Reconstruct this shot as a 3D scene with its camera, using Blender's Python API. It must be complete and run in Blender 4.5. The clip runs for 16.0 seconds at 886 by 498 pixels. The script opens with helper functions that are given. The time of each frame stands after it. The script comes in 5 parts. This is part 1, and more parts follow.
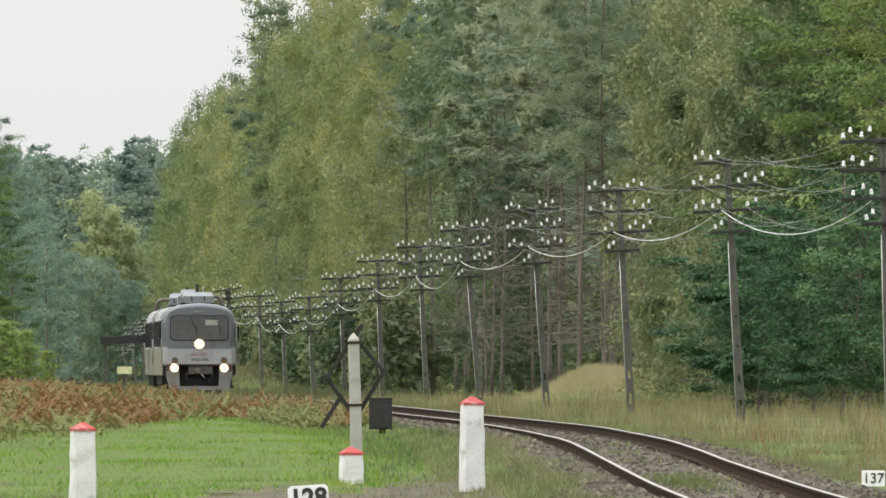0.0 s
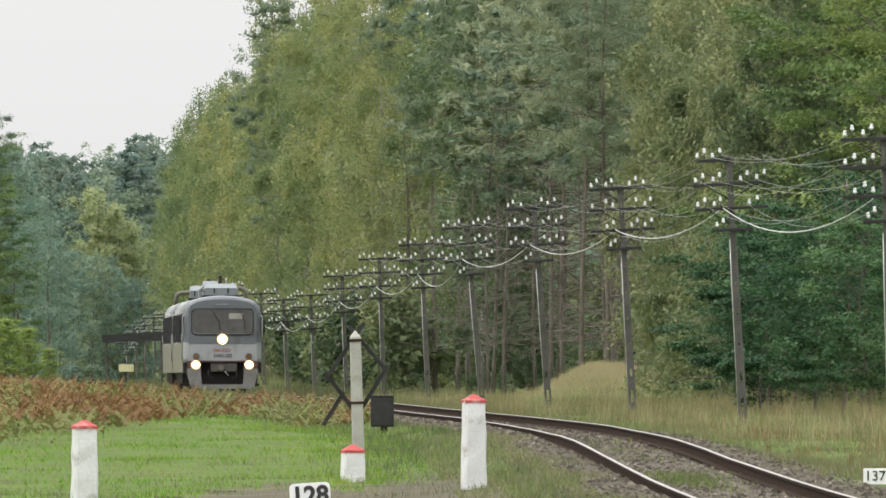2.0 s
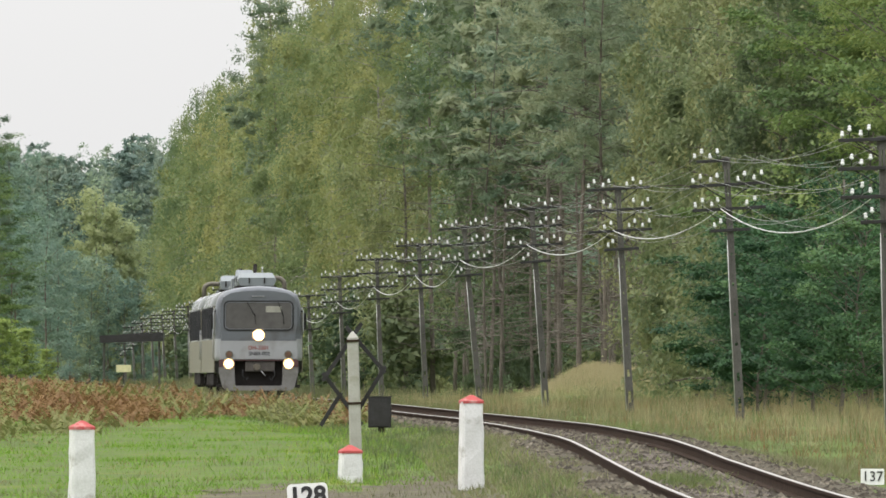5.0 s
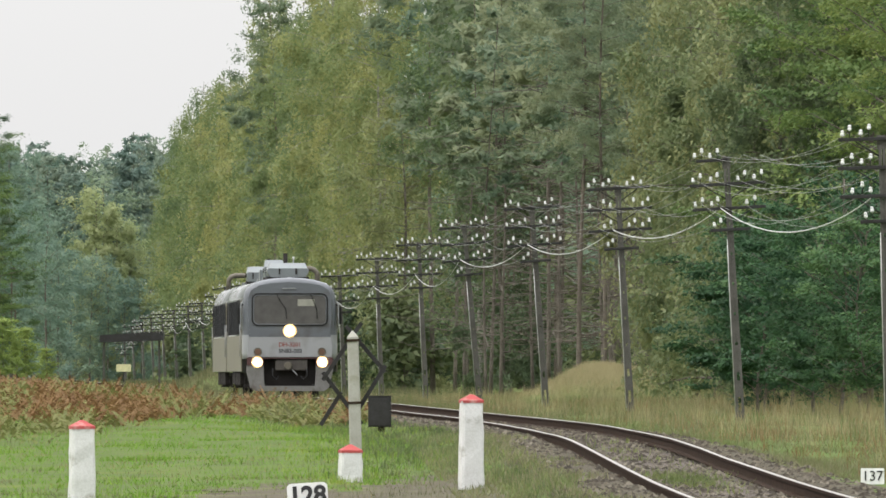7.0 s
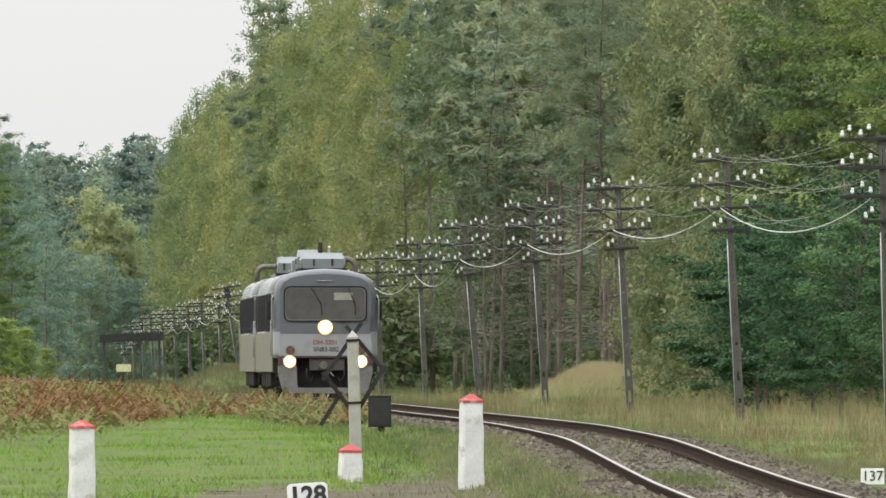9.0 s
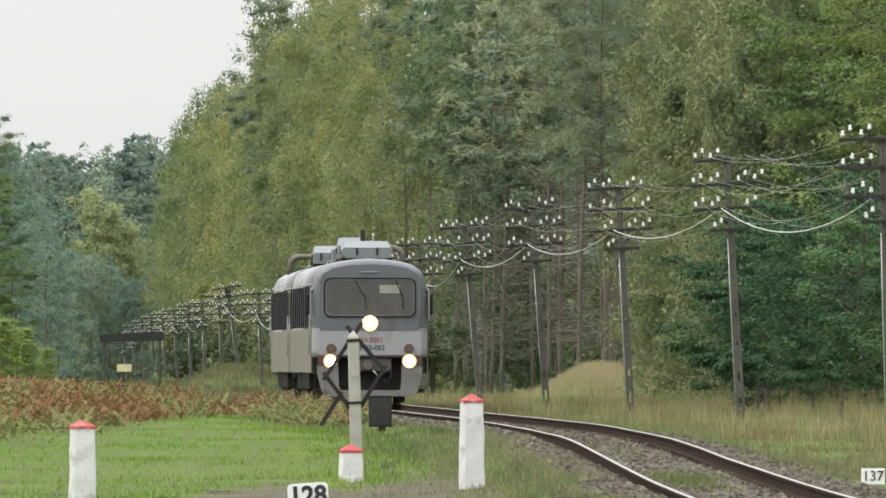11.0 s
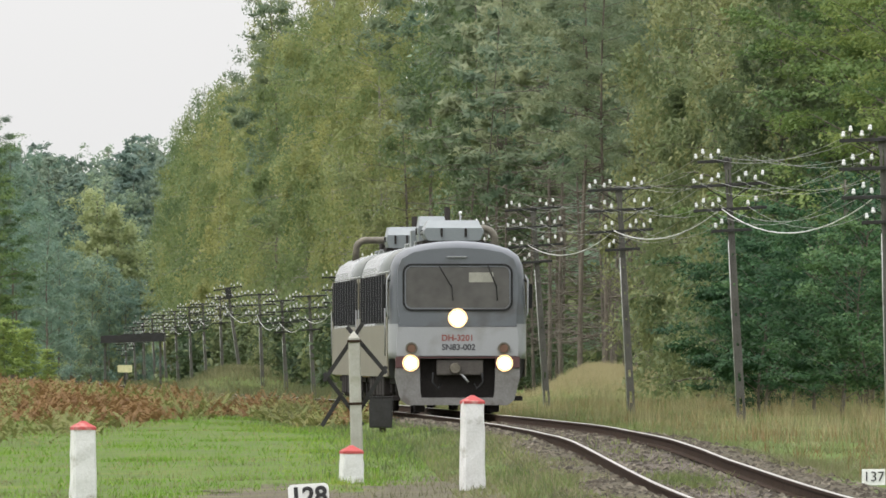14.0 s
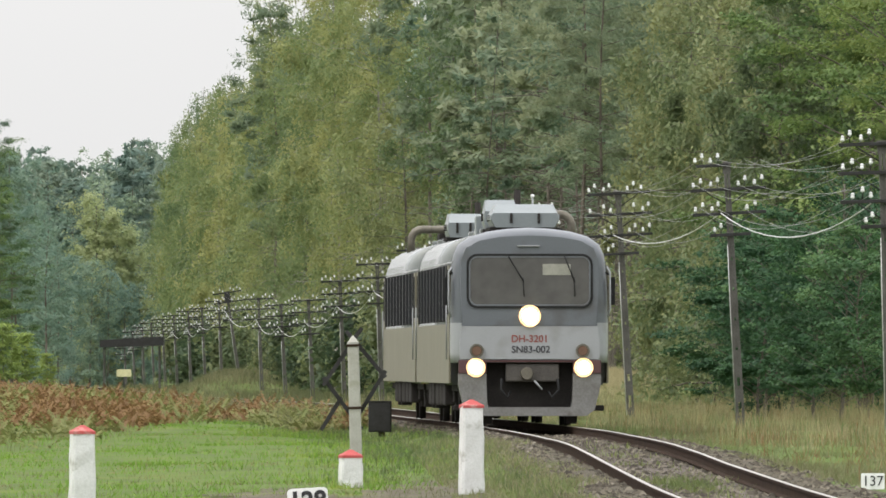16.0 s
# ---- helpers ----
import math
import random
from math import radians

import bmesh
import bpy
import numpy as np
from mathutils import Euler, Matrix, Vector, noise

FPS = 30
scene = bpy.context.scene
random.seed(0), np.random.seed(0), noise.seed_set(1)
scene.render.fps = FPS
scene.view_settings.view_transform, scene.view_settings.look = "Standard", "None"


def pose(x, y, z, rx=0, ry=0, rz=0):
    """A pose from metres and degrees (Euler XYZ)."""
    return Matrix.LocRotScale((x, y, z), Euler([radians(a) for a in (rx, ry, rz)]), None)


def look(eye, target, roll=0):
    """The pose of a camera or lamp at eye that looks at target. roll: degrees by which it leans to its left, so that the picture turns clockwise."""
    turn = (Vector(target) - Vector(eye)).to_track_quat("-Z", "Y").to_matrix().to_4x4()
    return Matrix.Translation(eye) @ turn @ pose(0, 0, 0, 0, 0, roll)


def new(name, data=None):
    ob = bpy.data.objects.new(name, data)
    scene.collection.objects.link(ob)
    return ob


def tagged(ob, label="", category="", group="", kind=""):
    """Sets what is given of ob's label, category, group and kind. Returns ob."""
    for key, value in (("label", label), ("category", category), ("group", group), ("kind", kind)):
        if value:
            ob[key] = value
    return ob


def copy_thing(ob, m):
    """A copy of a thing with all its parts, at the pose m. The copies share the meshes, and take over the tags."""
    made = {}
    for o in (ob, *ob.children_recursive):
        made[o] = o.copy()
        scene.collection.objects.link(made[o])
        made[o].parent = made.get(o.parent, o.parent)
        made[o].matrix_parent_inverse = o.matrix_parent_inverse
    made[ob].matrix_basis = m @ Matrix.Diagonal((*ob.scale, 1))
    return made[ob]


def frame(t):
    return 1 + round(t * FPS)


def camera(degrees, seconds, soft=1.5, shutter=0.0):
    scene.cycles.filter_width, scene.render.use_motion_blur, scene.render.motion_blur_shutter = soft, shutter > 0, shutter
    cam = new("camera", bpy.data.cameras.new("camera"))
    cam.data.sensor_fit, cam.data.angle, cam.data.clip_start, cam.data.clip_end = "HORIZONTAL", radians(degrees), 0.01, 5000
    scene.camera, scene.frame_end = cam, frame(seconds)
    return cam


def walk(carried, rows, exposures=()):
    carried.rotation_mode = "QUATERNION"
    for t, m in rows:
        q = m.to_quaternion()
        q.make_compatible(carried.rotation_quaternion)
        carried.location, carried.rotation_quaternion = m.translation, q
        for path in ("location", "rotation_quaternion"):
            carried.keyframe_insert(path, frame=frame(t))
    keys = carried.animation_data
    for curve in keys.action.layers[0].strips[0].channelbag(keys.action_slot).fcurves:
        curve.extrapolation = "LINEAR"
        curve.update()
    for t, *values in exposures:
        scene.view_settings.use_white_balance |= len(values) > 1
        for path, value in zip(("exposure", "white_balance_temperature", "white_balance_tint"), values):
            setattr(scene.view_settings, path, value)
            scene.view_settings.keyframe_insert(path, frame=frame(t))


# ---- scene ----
# ---------------------------------------------------------------- camera
# A long telephoto on a tripod beside the line: 1.25 m above the verge, only trembling.
cam = camera(3.231, 16.0, soft=1.65)
DEG = 3.231 / 1568
SHAKE = ((0, 1.5, 4), (0.5, 4.5, 2), (1, 1, 1.5), (1.5, 1.5, 2), (2, 4.5, 0), (2.5, 0, 1.5), (3, -0.5, 1), (3.5, -0.5, 1),
         (4, 0, 1.5), (6.5, 0, 0), (7, 0, 0), (7.5, 0, 0), (8, 0, 0), (8.5, 0, 0), (9, 0, 0), (11.5, 1, 0), (12, 0, 0.5),
         (12.5, 0.5, 1.5), (13, 0, 1), (13.5, 0.5, 1), (14, 2, 1.5), (14.5, 0, -2), (15, 5, -3), (15.5, 8, 5), (16, 0.5, 9))
walk(cam, [(t, pose(0, 0, 1.25, 90.4143 + dy * DEG, 0, dx * DEG)) for t, dx, dy in SHAKE])
scene.view_settings.exposure = 0.1

# ---------------------------------------------------------------- sky and sun
world = bpy.data.worlds.new("overcast_sky")
scene.world = world
world.use_nodes = True
wn, wl = world.node_tree.nodes, world.node_tree.links
sky = wn.new("ShaderNodeTexSky")
sky.sky_type, sky.sun_disc = "NISHITA", False
sky.sun_elevation, sky.sun_rotation = radians(48), radians(-60)
sky.dust_density = 3.0
cloud = wn.new("ShaderNodeMixRGB")
cloud.inputs[0].default_value = 0.86
cloud.inputs[2].default_value = (8.35, 8.35, 8.4, 1)
wl.new(sky.outputs[0], cloud.inputs[1])
# an overcast sky is three times as bright overhead as at the horizon
way = wn.new("ShaderNodeTexCoord")
part_z = wn.new("ShaderNodeSeparateXYZ")
rise = wn.new("ShaderNodeMath")
rise.operation, rise.use_clamp = "ADD", True
rise.inputs[1].default_value = 0.0
lift = wn.new("ShaderNodeMath")
lift.operation = "MULTIPLY_ADD"
lift.inputs[1].default_value, lift.inputs[2].default_value = 3.3, 1.0
grade = wn.new("ShaderNodeMixRGB")
grade.blend_type = "MULTIPLY"
grade.inputs[0].default_value = 1.0
wl.new(way.outputs["Generated"], part_z.inputs[0])
wl.new(part_z.outputs[2], rise.inputs[0])
wl.new(rise.outputs[0], lift.inputs[0])
wl.new(cloud.outputs[0], grade.inputs[1])
wl.new(lift.outputs[0], grade.inputs[2])
wl.new(grade.outputs[0], wn["Background"].inputs[0])
wn["Background"].inputs[1].default_value = 0.10
sun = new("sun", bpy.data.lights.new("sun", "SUN"))
sun.data.energy, sun.data.angle, sun.data.color = 1.5, radians(14), (1.0, 0.96, 0.9)
# veiled sun high on the camera's left, a little behind it
sun.matrix_world = look((-60, -20, 80), (0, 25, 0))

# ---------------------------------------------------------------- the line of the railway
SLOPE = -0.0335
KD = np.array([-60, 60, 100, 144, 180, 217, 240, 262, 281, 300])
KX = np.array([4.2, 3.7, 3.42, 3.12, 2.79, 2.43, 2.21, 2.0, 1.6, 1.07])
ZD = np.array([-60, 100, 144, 161, 180, 204, 217, 240, 281, 335, 389, 464, 606, 900, 1300])
ZR = np.array([-0.14, -0.06, -0.02, 0.0, 0.06, 0.13, 0.18, 0.20, 0.20, 0.21, 0.24, 0.22, 0.08, 0.02, 0.0])
FD = np.arange(-60.0, 1700.0, 2.0)
_x = np.where(FD <= 300, np.interp(FD, KD, KX), 11.42 - 0.0345 * FD) + np.interp(FD, [270, 286, 312, 345, 400, 470], [0, -0.065, -0.065, 0, 0, 0.09])
_z = np.interp(FD, ZD, ZR)


def smooth(v, n):
    k = np.ones(n) / n
    return np.convolve(np.pad(v, n // 2, mode="edge"), k, mode="valid")


FX = np.where((FD > 10) & (FD < 1650), smooth(_x, 9), _x)
FZ = smooth(smooth(_z, 11), 7)


def line_x(d):
    return np.where(d < 1690, np.interp(d, FD, FX), 11.51 - 0.0345 * d)


def rail_z(d):
    return np.interp(d, FD, FZ)


def rail_lift(side, d):
    """Each rail has settled by itself: a few centimetres up or down."""
    if side < 0:
        return np.interp(d, [165, 180, 200, 211, 222, 232, 242, 262, 282, 300], [0, 0.013, 0.043, 0.050, 0.036, 0.012, 0, -0.026, -0.018, 0])
    return np.interp(d, [190, 202, 218, 232, 245], [0, 0.020, 0.022, 0.010, 0])


def step(a, b, v):
    s = np.clip((v - a) / (b - a), 0, 1)
    return s * s * (3 - 2 * s)


def ground_z(x, y):
    """The height of the ground."""
    x, y = np.asarray(x, float), np.asarray(y, float)
    r = x - line_x(y)
    z = rail_z(y) - 0.27
    z = z + 0.10 * step(2.6, 1.7, np.abs(r))
    left = np.clip(-r - 2.0, 0, 60)
    z = z - 0.022 * np.clip(left, 0, 12) * (1 - step(230, 330, y))
    z = z + 0.06 * np.clip(left, 0, 12) * step(300, 420, y)
    right = np.clip(r - 2.2, 0, 60)
    z = z + 0.02 * np.clip(right, 0, 30) + 0.075 * np.clip(right - 14, 0, 40)
    z = z + 0.95 * np.exp(-((y - 490) / 18.0) ** 2 - ((x - 4.7) / np.where(x < 4.7, 1.5, 3.2)) ** 2)
    z = z + 1.15 * np.exp(-((y - 800) / 22.0) ** 2 - ((x + 10.9) / np.where(x < -10.9, 2.2, 5.0)) ** 2)
    z = z - 2.9 * step(1230, 1420, y) * np.exp(-((x - 17.0 - SLOPE * y) / 3.0) ** 2)
    z = z + 0.05 * np.sin(x * 0.9 + y * 0.05) * np.sin(y * 0.21 + x * 0.3) * step(2.5, 5, np.abs(r))
    return z


def gz(x, y):
    return float(ground_z(x, y))


# ---------------------------------------------------------------- materials
def mat(name, base, rough=0.8, metal=0.0, dark=None, scale=8.0, fine=60.0, bump=0.2, wear=None, wear_scale=2.0, spec=0.3,
        coord="Object", dist=0.02):
    m = bpy.data.materials.new(name)
    m.use_nodes = True
    n, l = m.node_tree.nodes, m.node_tree.links
    b = n["Principled BSDF"]
    b.inputs["Roughness"].default_value, b.inputs["Metallic"].default_value = rough, metal
    b.inputs["Specular IOR Level"].default_value = spec
    tc = n.new("ShaderNodeTexCoord")
    dark = dark or tuple(c * 0.7 for c in base)
    n1 = n.new("ShaderNodeTexNoise")
    n1.inputs["Scale"].default_value, n1.inputs["Detail"].default_value = scale, 6
    n2 = n.new("ShaderNodeTexNoise")
    n2.inputs["Scale"].default_value, n2.inputs["Detail"].default_value = fine, 4
    l.new(tc.outputs[coord], n1.inputs["Vector"])
    l.new(tc.outputs[coord], n2.inputs["Vector"])
    r = n.new("ShaderNodeValToRGB")
    r.color_ramp.elements[0].position, r.color_ramp.elements[1].position = 0.35, 0.65
    r.color_ramp.elements[0].color, r.color_ramp.elements[1].color = (*dark, 1), (*base, 1)
    add = n.new("ShaderNodeMath")
    add.operation = "MULTIPLY_ADD"
    add.inputs[1].default_value = 0.45
    half = n.new("ShaderNodeMath")
    half.operation = "MULTIPLY"
    half.inputs[1].default_value = 0.55
    l.new(n1.outputs[0], half.inputs[0])
    l.new(n2.outputs[0], add.inputs[0])
    l.new(half.outputs[0], add.inputs[2])
    l.new(add.outputs[0], r.inputs[0])
    out = r.outputs[0]
    if wear:
        n3 = n.new("ShaderNodeTexNoise")
        n3.inputs["Scale"].default_value, n3.inputs["Detail"].default_value = wear_scale, 8
        l.new(tc.outputs[coord], n3.inputs["Vector"])
        r3 = n.new("ShaderNodeValToRGB")
        r3.color_ramp.elements[0].position, r3.color_ramp.elements[1].position = 0.55, 0.66
        l.new(n3.outputs[0], r3.inputs[0])
        mix = n.new("ShaderNodeMixRGB")
        mix.inputs[2].default_value = (*wear, 1)
        l.new(r3.outputs[0], mix.inputs[0])
        l.new(out, mix.inputs[1])
        out = mix.outputs[0]
    l.new(out, b.inputs["Base Color"])
    if bump:
        bp = n.new("ShaderNodeBump")
        bp.inputs["Strength"].default_value, bp.inputs["Distance"].default_value = bump, dist
        l.new(add.outputs[0], bp.inputs["Height"])
        l.new(bp.outputs[0], b.inputs["Normal"])
    return m


def leaf_mat(name, a, b, c, through_light=0.35, island=1.0):
    """Leaves: three tones over the islands, over the plants and over wide clumps, lit through."""
    m = bpy.data.materials.new(name)
    m.use_nodes = True
    n, l = m.node_tree.nodes, m.node_tree.links
    n.remove(n["Principled BSDF"])
    geo, ob = n.new("ShaderNodeNewGeometry"), n.new("ShaderNodeObjectInfo")
    tc = n.new("ShaderNodeTexCoord")
    # wide noise paints the crowns' light and dark clumps into the colour
    big = n.new("ShaderNodeTexNoise")
    big.inputs["Scale"].default_value, big.inputs["Detail"].default_value = 0.55, 3
    l.new(tc.outputs["Object"], big.inputs["Vector"])
    s1 = n.new("ShaderNodeMath")
    s1.operation = "MULTIPLY_ADD"
    s1.inputs[1].default_value, s1.inputs[2].default_value = 0.20 * island, -0.17 * island - 0.3
    l.new(geo.outputs["Random Per Island"], s1.inputs[0])
    s2 = n.new("ShaderNodeMath")
    s2.operation = "MULTIPLY_ADD"
    s2.inputs[1].default_value = 0.68
    l.new(ob.outputs["Random"], s2.inputs[0])
    l.new(s1.outputs[0], s2.inputs[2])
    s3 = n.new("ShaderNodeMath")
    s3.operation = "MULTIPLY_ADD"
    s3.inputs[1].default_value = 1.1
    l.new(big.outputs[0], s3.inputs[0])
    l.new(s2.outputs[0], s3.inputs[2])
    r = n.new("ShaderNodeValToRGB")
    r.color_ramp.elements[0].position, r.color_ramp.elements[1].position = 0.15, 0.9
    r.color_ramp.elements[0].color, r.color_ramp.elements[1].color = (*a, 1), (*c, 1)
    e = r.color_ramp.elements.new(0.5)
    e.color = (*b, 1)
    l.new(s3.outputs[0], r.inputs[0])
    d, t, g = n.new("ShaderNodeBsdfDiffuse"), n.new("ShaderNodeBsdfTranslucent"), n.new("ShaderNodeBsdfGlossy")
    g.inputs["Roughness"].default_value = 0.45
    g.inputs["Color"].default_value = (0.8, 0.8, 0.8, 1)
    l.new(r.outputs[0], d.inputs[0])
    l.new(r.outputs[0], t.inputs[0])
    m1, m2 = n.new("ShaderNodeMixShader"), n.new("ShaderNodeMixShader")
    m1.inputs[0].default_value, m2.inputs[0].default_value = through_light, 0.02
    l.new(d.outputs[0], m1.inputs[1])
    l.new(t.outputs[0], m1.inputs[2])
    l.new(m1.outputs[0], m2.inputs[1])
    l.new(g.outputs[0], m2.inputs[2])
    l.new(m2.outputs[0], n["Material Output"].inputs[0])
    return m


def glow(name, color, power):
    m = bpy.data.materials.new(name)
    m.use_nodes = True
    b = m.node_tree.nodes["Principled BSDF"]
    b.inputs["Base Color"].default_value = (*color, 1)
    b.inputs["Emission Color"].default_value = (*color, 1)
    b.inputs["Emission Strength"].default_value = power
    return m


SOIL = mat("verge_soil_grass", (0.078, 0.118, 0.020), 0.95, dark=(0.056, 0.076, 0.025), scale=0.6, fine=9, bump=0.6, dist=0.05,
           wear=(0.095, 0.115, 0.026), wear_scale=0.4, spec=0.1)
GRAVEL = mat("ballast_gravel", (0.075, 0.064, 0.042), 0.95, dark=(0.035, 0.03, 0.02), scale=3, fine=18, bump=0.8, dist=0.05,
             wear=(0.062, 0.058, 0.03), wear_scale=0.5, spec=0.15)
RUST = mat("rail_rust", (0.042, 0.027, 0.018), 0.95, 0.0, dark=(0.018, 0.012, 0.009), scale=4, fine=50, bump=0.3, spec=0.05)
SHINE = mat("rail_head_steel", (0.38, 0.35, 0.315), 0.33, 0.9, dark=(0.26, 0.225, 0.19), scale=3, fine=40, bump=0.05)
SLEEPER = mat("sleeper_wood", (0.085, 0.07, 0.055), 0.9, dark=(0.04, 0.033, 0.028), scale=6, fine=40, bump=0.5)
BARE = mat("bare_verge_soil", (0.10, 0.088, 0.06), 0.95, dark=(0.05, 0.043, 0.03), scale=1.5, fine=14, bump=0.7, dist=0.04, wear=(0.10, 0.105, 0.045), wear_scale=0.8, spec=0.1)
CONCRETE = mat("weathered_concrete", (0.34, 0.335, 0.295), 0.9, dark=(0.25, 0.245, 0.21), scale=5, fine=45, bump=0.35,
               wear=(0.22, 0.22, 0.17), wear_scale=3.0)
POLE_CONCRETE = mat("grey_pole_concrete", (0.108, 0.103, 0.092), 0.9, dark=(0.048, 0.046, 0.04), scale=3, fine=30, bump=0.4)
WHITEWASH = mat("whitewash", (0.57, 0.57, 0.555), 0.8, dark=(0.46, 0.46, 0.44), scale=5, fine=40, bump=0.35,
                wear=(0.26, 0.25, 0.21), wear_scale=4.0)
SIGN_WHITE = mat("sign_white_enamel", (0.66, 0.66, 0.65), 0.5, dark=(0.68, 0.68, 0.65), scale=4, fine=50, bump=0.1)
RED = mat("faded_red_paint", (0.36, 0.065, 0.06), 0.75, dark=(0.28, 0.05, 0.048), scale=8, fine=60, bump=0.2,
          wear=(0.40, 0.19, 0.17), wear_scale=6)
BLACK = mat("black_paint", (0.02, 0.02, 0.02), 0.6, dark=(0.03, 0.03, 0.03), bump=0.05)
DARK_STEEL = mat("dark_steel", (0.035, 0.035, 0.035), 0.65, 0.3, dark=(0.02, 0.018, 0.016), scale=6, fine=50, bump=0.2)
PORCELAIN = mat("white_porcelain", (0.64, 0.64, 0.63), 0.2, dark=(0.48, 0.48, 0.47), bump=0, spec=0.6)
WIRE = mat("galvanised_wire", (0.30, 0.30, 0.285), 0.6, 0.3, dark=(0.14, 0.14, 0.135), bump=0)
CABLE = mat("bright_cable", (0.55, 0.55, 0.53), 0.4, 0.3, dark=(0.42, 0.42, 0.41), bump=0)
BARK = mat("grey_bark", (0.16, 0.14, 0.115), 0.95, dark=(0.06, 0.05, 0.042), scale=2, fine=20, bump=0.7, dist=0.04)
BIRCH_BARK = mat("birch_bark", (0.30, 0.285, 0.255), 0.85, dark=(0.10, 0.09, 0.078), scale=2.2, fine=9, bump=0.4, dist=0.03)
PINE_BARK = mat("pine_bark", (0.15, 0.125, 0.10), 0.95, dark=(0.07, 0.06, 0.05), scale=2, fine=14, bump=0.8, dist=0.05)
BIRCH_LEAF = leaf_mat("birch_leaf", (0.098, 0.145, 0.066), (0.172, 0.212, 0.083), (0.28, 0.28, 0.106), 0.45, 0.7)
OLIVE_LEAF = leaf_mat("olive_leaf", (0.072, 0.106, 0.055), (0.136, 0.17, 0.078), (0.212, 0.225, 0.098))
GREEN_LEAF = leaf_mat("green_leaf", (0.062, 0.11, 0.040), (0.122, 0.18, 0.056), (0.20, 0.24, 0.072), 0.4)
# tones spread wide to paint in lit sprays and dark gaps
BUSH_LEAF = leaf_mat("bush_leaf", (0.024, 0.062, 0.029), (0.052, 0.110, 0.043), (0.118, 0.182, 0.059))
PINE_LEAF = leaf_mat("pine_needle", (0.10, 0.15, 0.098), (0.158, 0.20, 0.122), (0.215, 0.24, 0.136), 0.45, 0.7)
# distance haze is put into this leaf colour: lighter and bluer
HAZY_LEAF = leaf_mat("hazy_wood_leaf", (0.128, 0.20, 0.158), (0.165, 0.236, 0.17), (0.205, 0.265, 0.17), 0.45, 0.6)
YELLOW_LEAF = leaf_mat("yellow_green_leaf", (0.175, 0.24, 0.065), (0.235, 0.30, 0.082), (0.29, 0.335, 0.098), 0.45)
LAWN = leaf_mat("lawn_blade", (0.072, 0.165, 0.014), (0.118, 0.228, 0.020), (0.20, 0.25, 0.042), 0.3, 0.6)
HAY = leaf_mat("dry_grass_blade", (0.066, 0.080, 0.036), (0.115, 0.118, 0.053), (0.195, 0.18, 0.10), 0.3, 1.6)
WEED = leaf_mat("weed_blade", (0.062, 0.092, 0.034), (0.105, 0.145, 0.045), (0.17, 0.19, 0.07), 0.3, 1.4)
UNDER_LEAF = leaf_mat("undergrowth_leaf", (0.045, 0.072, 0.038), (0.082, 0.112, 0.053), (0.145, 0.165, 0.072))
PALE_LEAF = leaf_mat("pale_green_leaf", (0.21, 0.262, 0.14), (0.255, 0.305, 0.155), (0.305, 0.34, 0.168), 0.5, 0.5)
# haze over the far pines, put into the needle colour
HAZY_NEEDLE = leaf_mat("hazy_pine_needle", (0.098, 0.15, 0.128), (0.136, 0.19, 0.155), (0.18, 0.225, 0.162), 0.35, 0.6)
STRAW = leaf_mat("straw_blade", (0.17, 0.155, 0.07), (0.24, 0.21, 0.10), (0.32, 0.28, 0.15), 0.3)
PALE_STRAW = leaf_mat("pale_straw_blade", (0.24, 0.21, 0.11), (0.33, 0.285, 0.155), (0.42, 0.36, 0.21), 0.3)
FERN = leaf_mat("bracken_frond", (0.125, 0.066, 0.030), (0.19, 0.112, 0.048), (0.27, 0.198, 0.09), 0.3)
STONE_GREY = leaf_mat("broken_stone", (0.024, 0.019, 0.012), (0.062, 0.052, 0.036), (0.17, 0.15, 0.115), 0.0, 3.5)
GREEN_FERN = leaf_mat("green_bracken_frond", (0.09, 0.125, 0.042), (0.145, 0.165, 0.055), (0.21, 0.19, 0.075), 0.3)


# ---------------------------------------------------------------- mesh helpers
def part(name, bm, material, parent=None, label=""):
    me = bpy.data.meshes.new(name)
    bm.to_mesh(me)
    bm.free()
    me.materials.append(material)
    ob = new(name, me)
    ob.parent = parent
    return tagged(ob, label)


def thing(name, m, label, category, group=""):
    ob = new(name)
    ob.empty_display_size = 0.2
    ob.matrix_basis = m
    return tagged(ob, label, category, group)


def raw(name, verts, faces, material, parent=None, label=""):
    me = bpy.data.meshes.new(name)
    me.from_pydata([tuple(v) for v in verts], [], [tuple(f) for f in faces])
    me.materials.append(material)
    ob = new(name, me)
    ob.parent = parent
    return tagged(ob, label)


def quads(name, v, material, sides=4):
    """A mesh of loose polygons: v has the shape (n, sides, 3)."""
    k = len(v)
    me = bpy.data.meshes.new(name)
    me.vertices.add(k * sides)
    me.vertices.foreach_set("co", v.astype(np.float32).ravel())
    me.loops.add(k * sides)
    me.loops.foreach_set("vertex_index", np.arange(k * sides, dtype=np.int32))
    me.polygons.add(k)
    me.polygons.foreach_set("loop_start", np.arange(0, k * sides, sides, dtype=np.int32))
    me.polygons.foreach_set("loop_total", np.full(k, sides, dtype=np.int32))
    me.materials.append(material)
    me.update(calc_edges=True)
    return me


def box(bm, cx, cy, cz, sx, sy, sz, bevel=0.0, m=None):
    r = bmesh.ops.create_cube(bm, size=1, matrix=(m or Matrix()) @ Matrix.LocRotScale((cx, cy, cz), None, (sx, sy, sz)))
    if bevel:
        es = list({e for v in r["verts"] for e in v.link_edges})
        bmesh.ops.bevel(bm, geom=es, offset=bevel, segments=2, affect="EDGES", profile=0.6)
    return bm


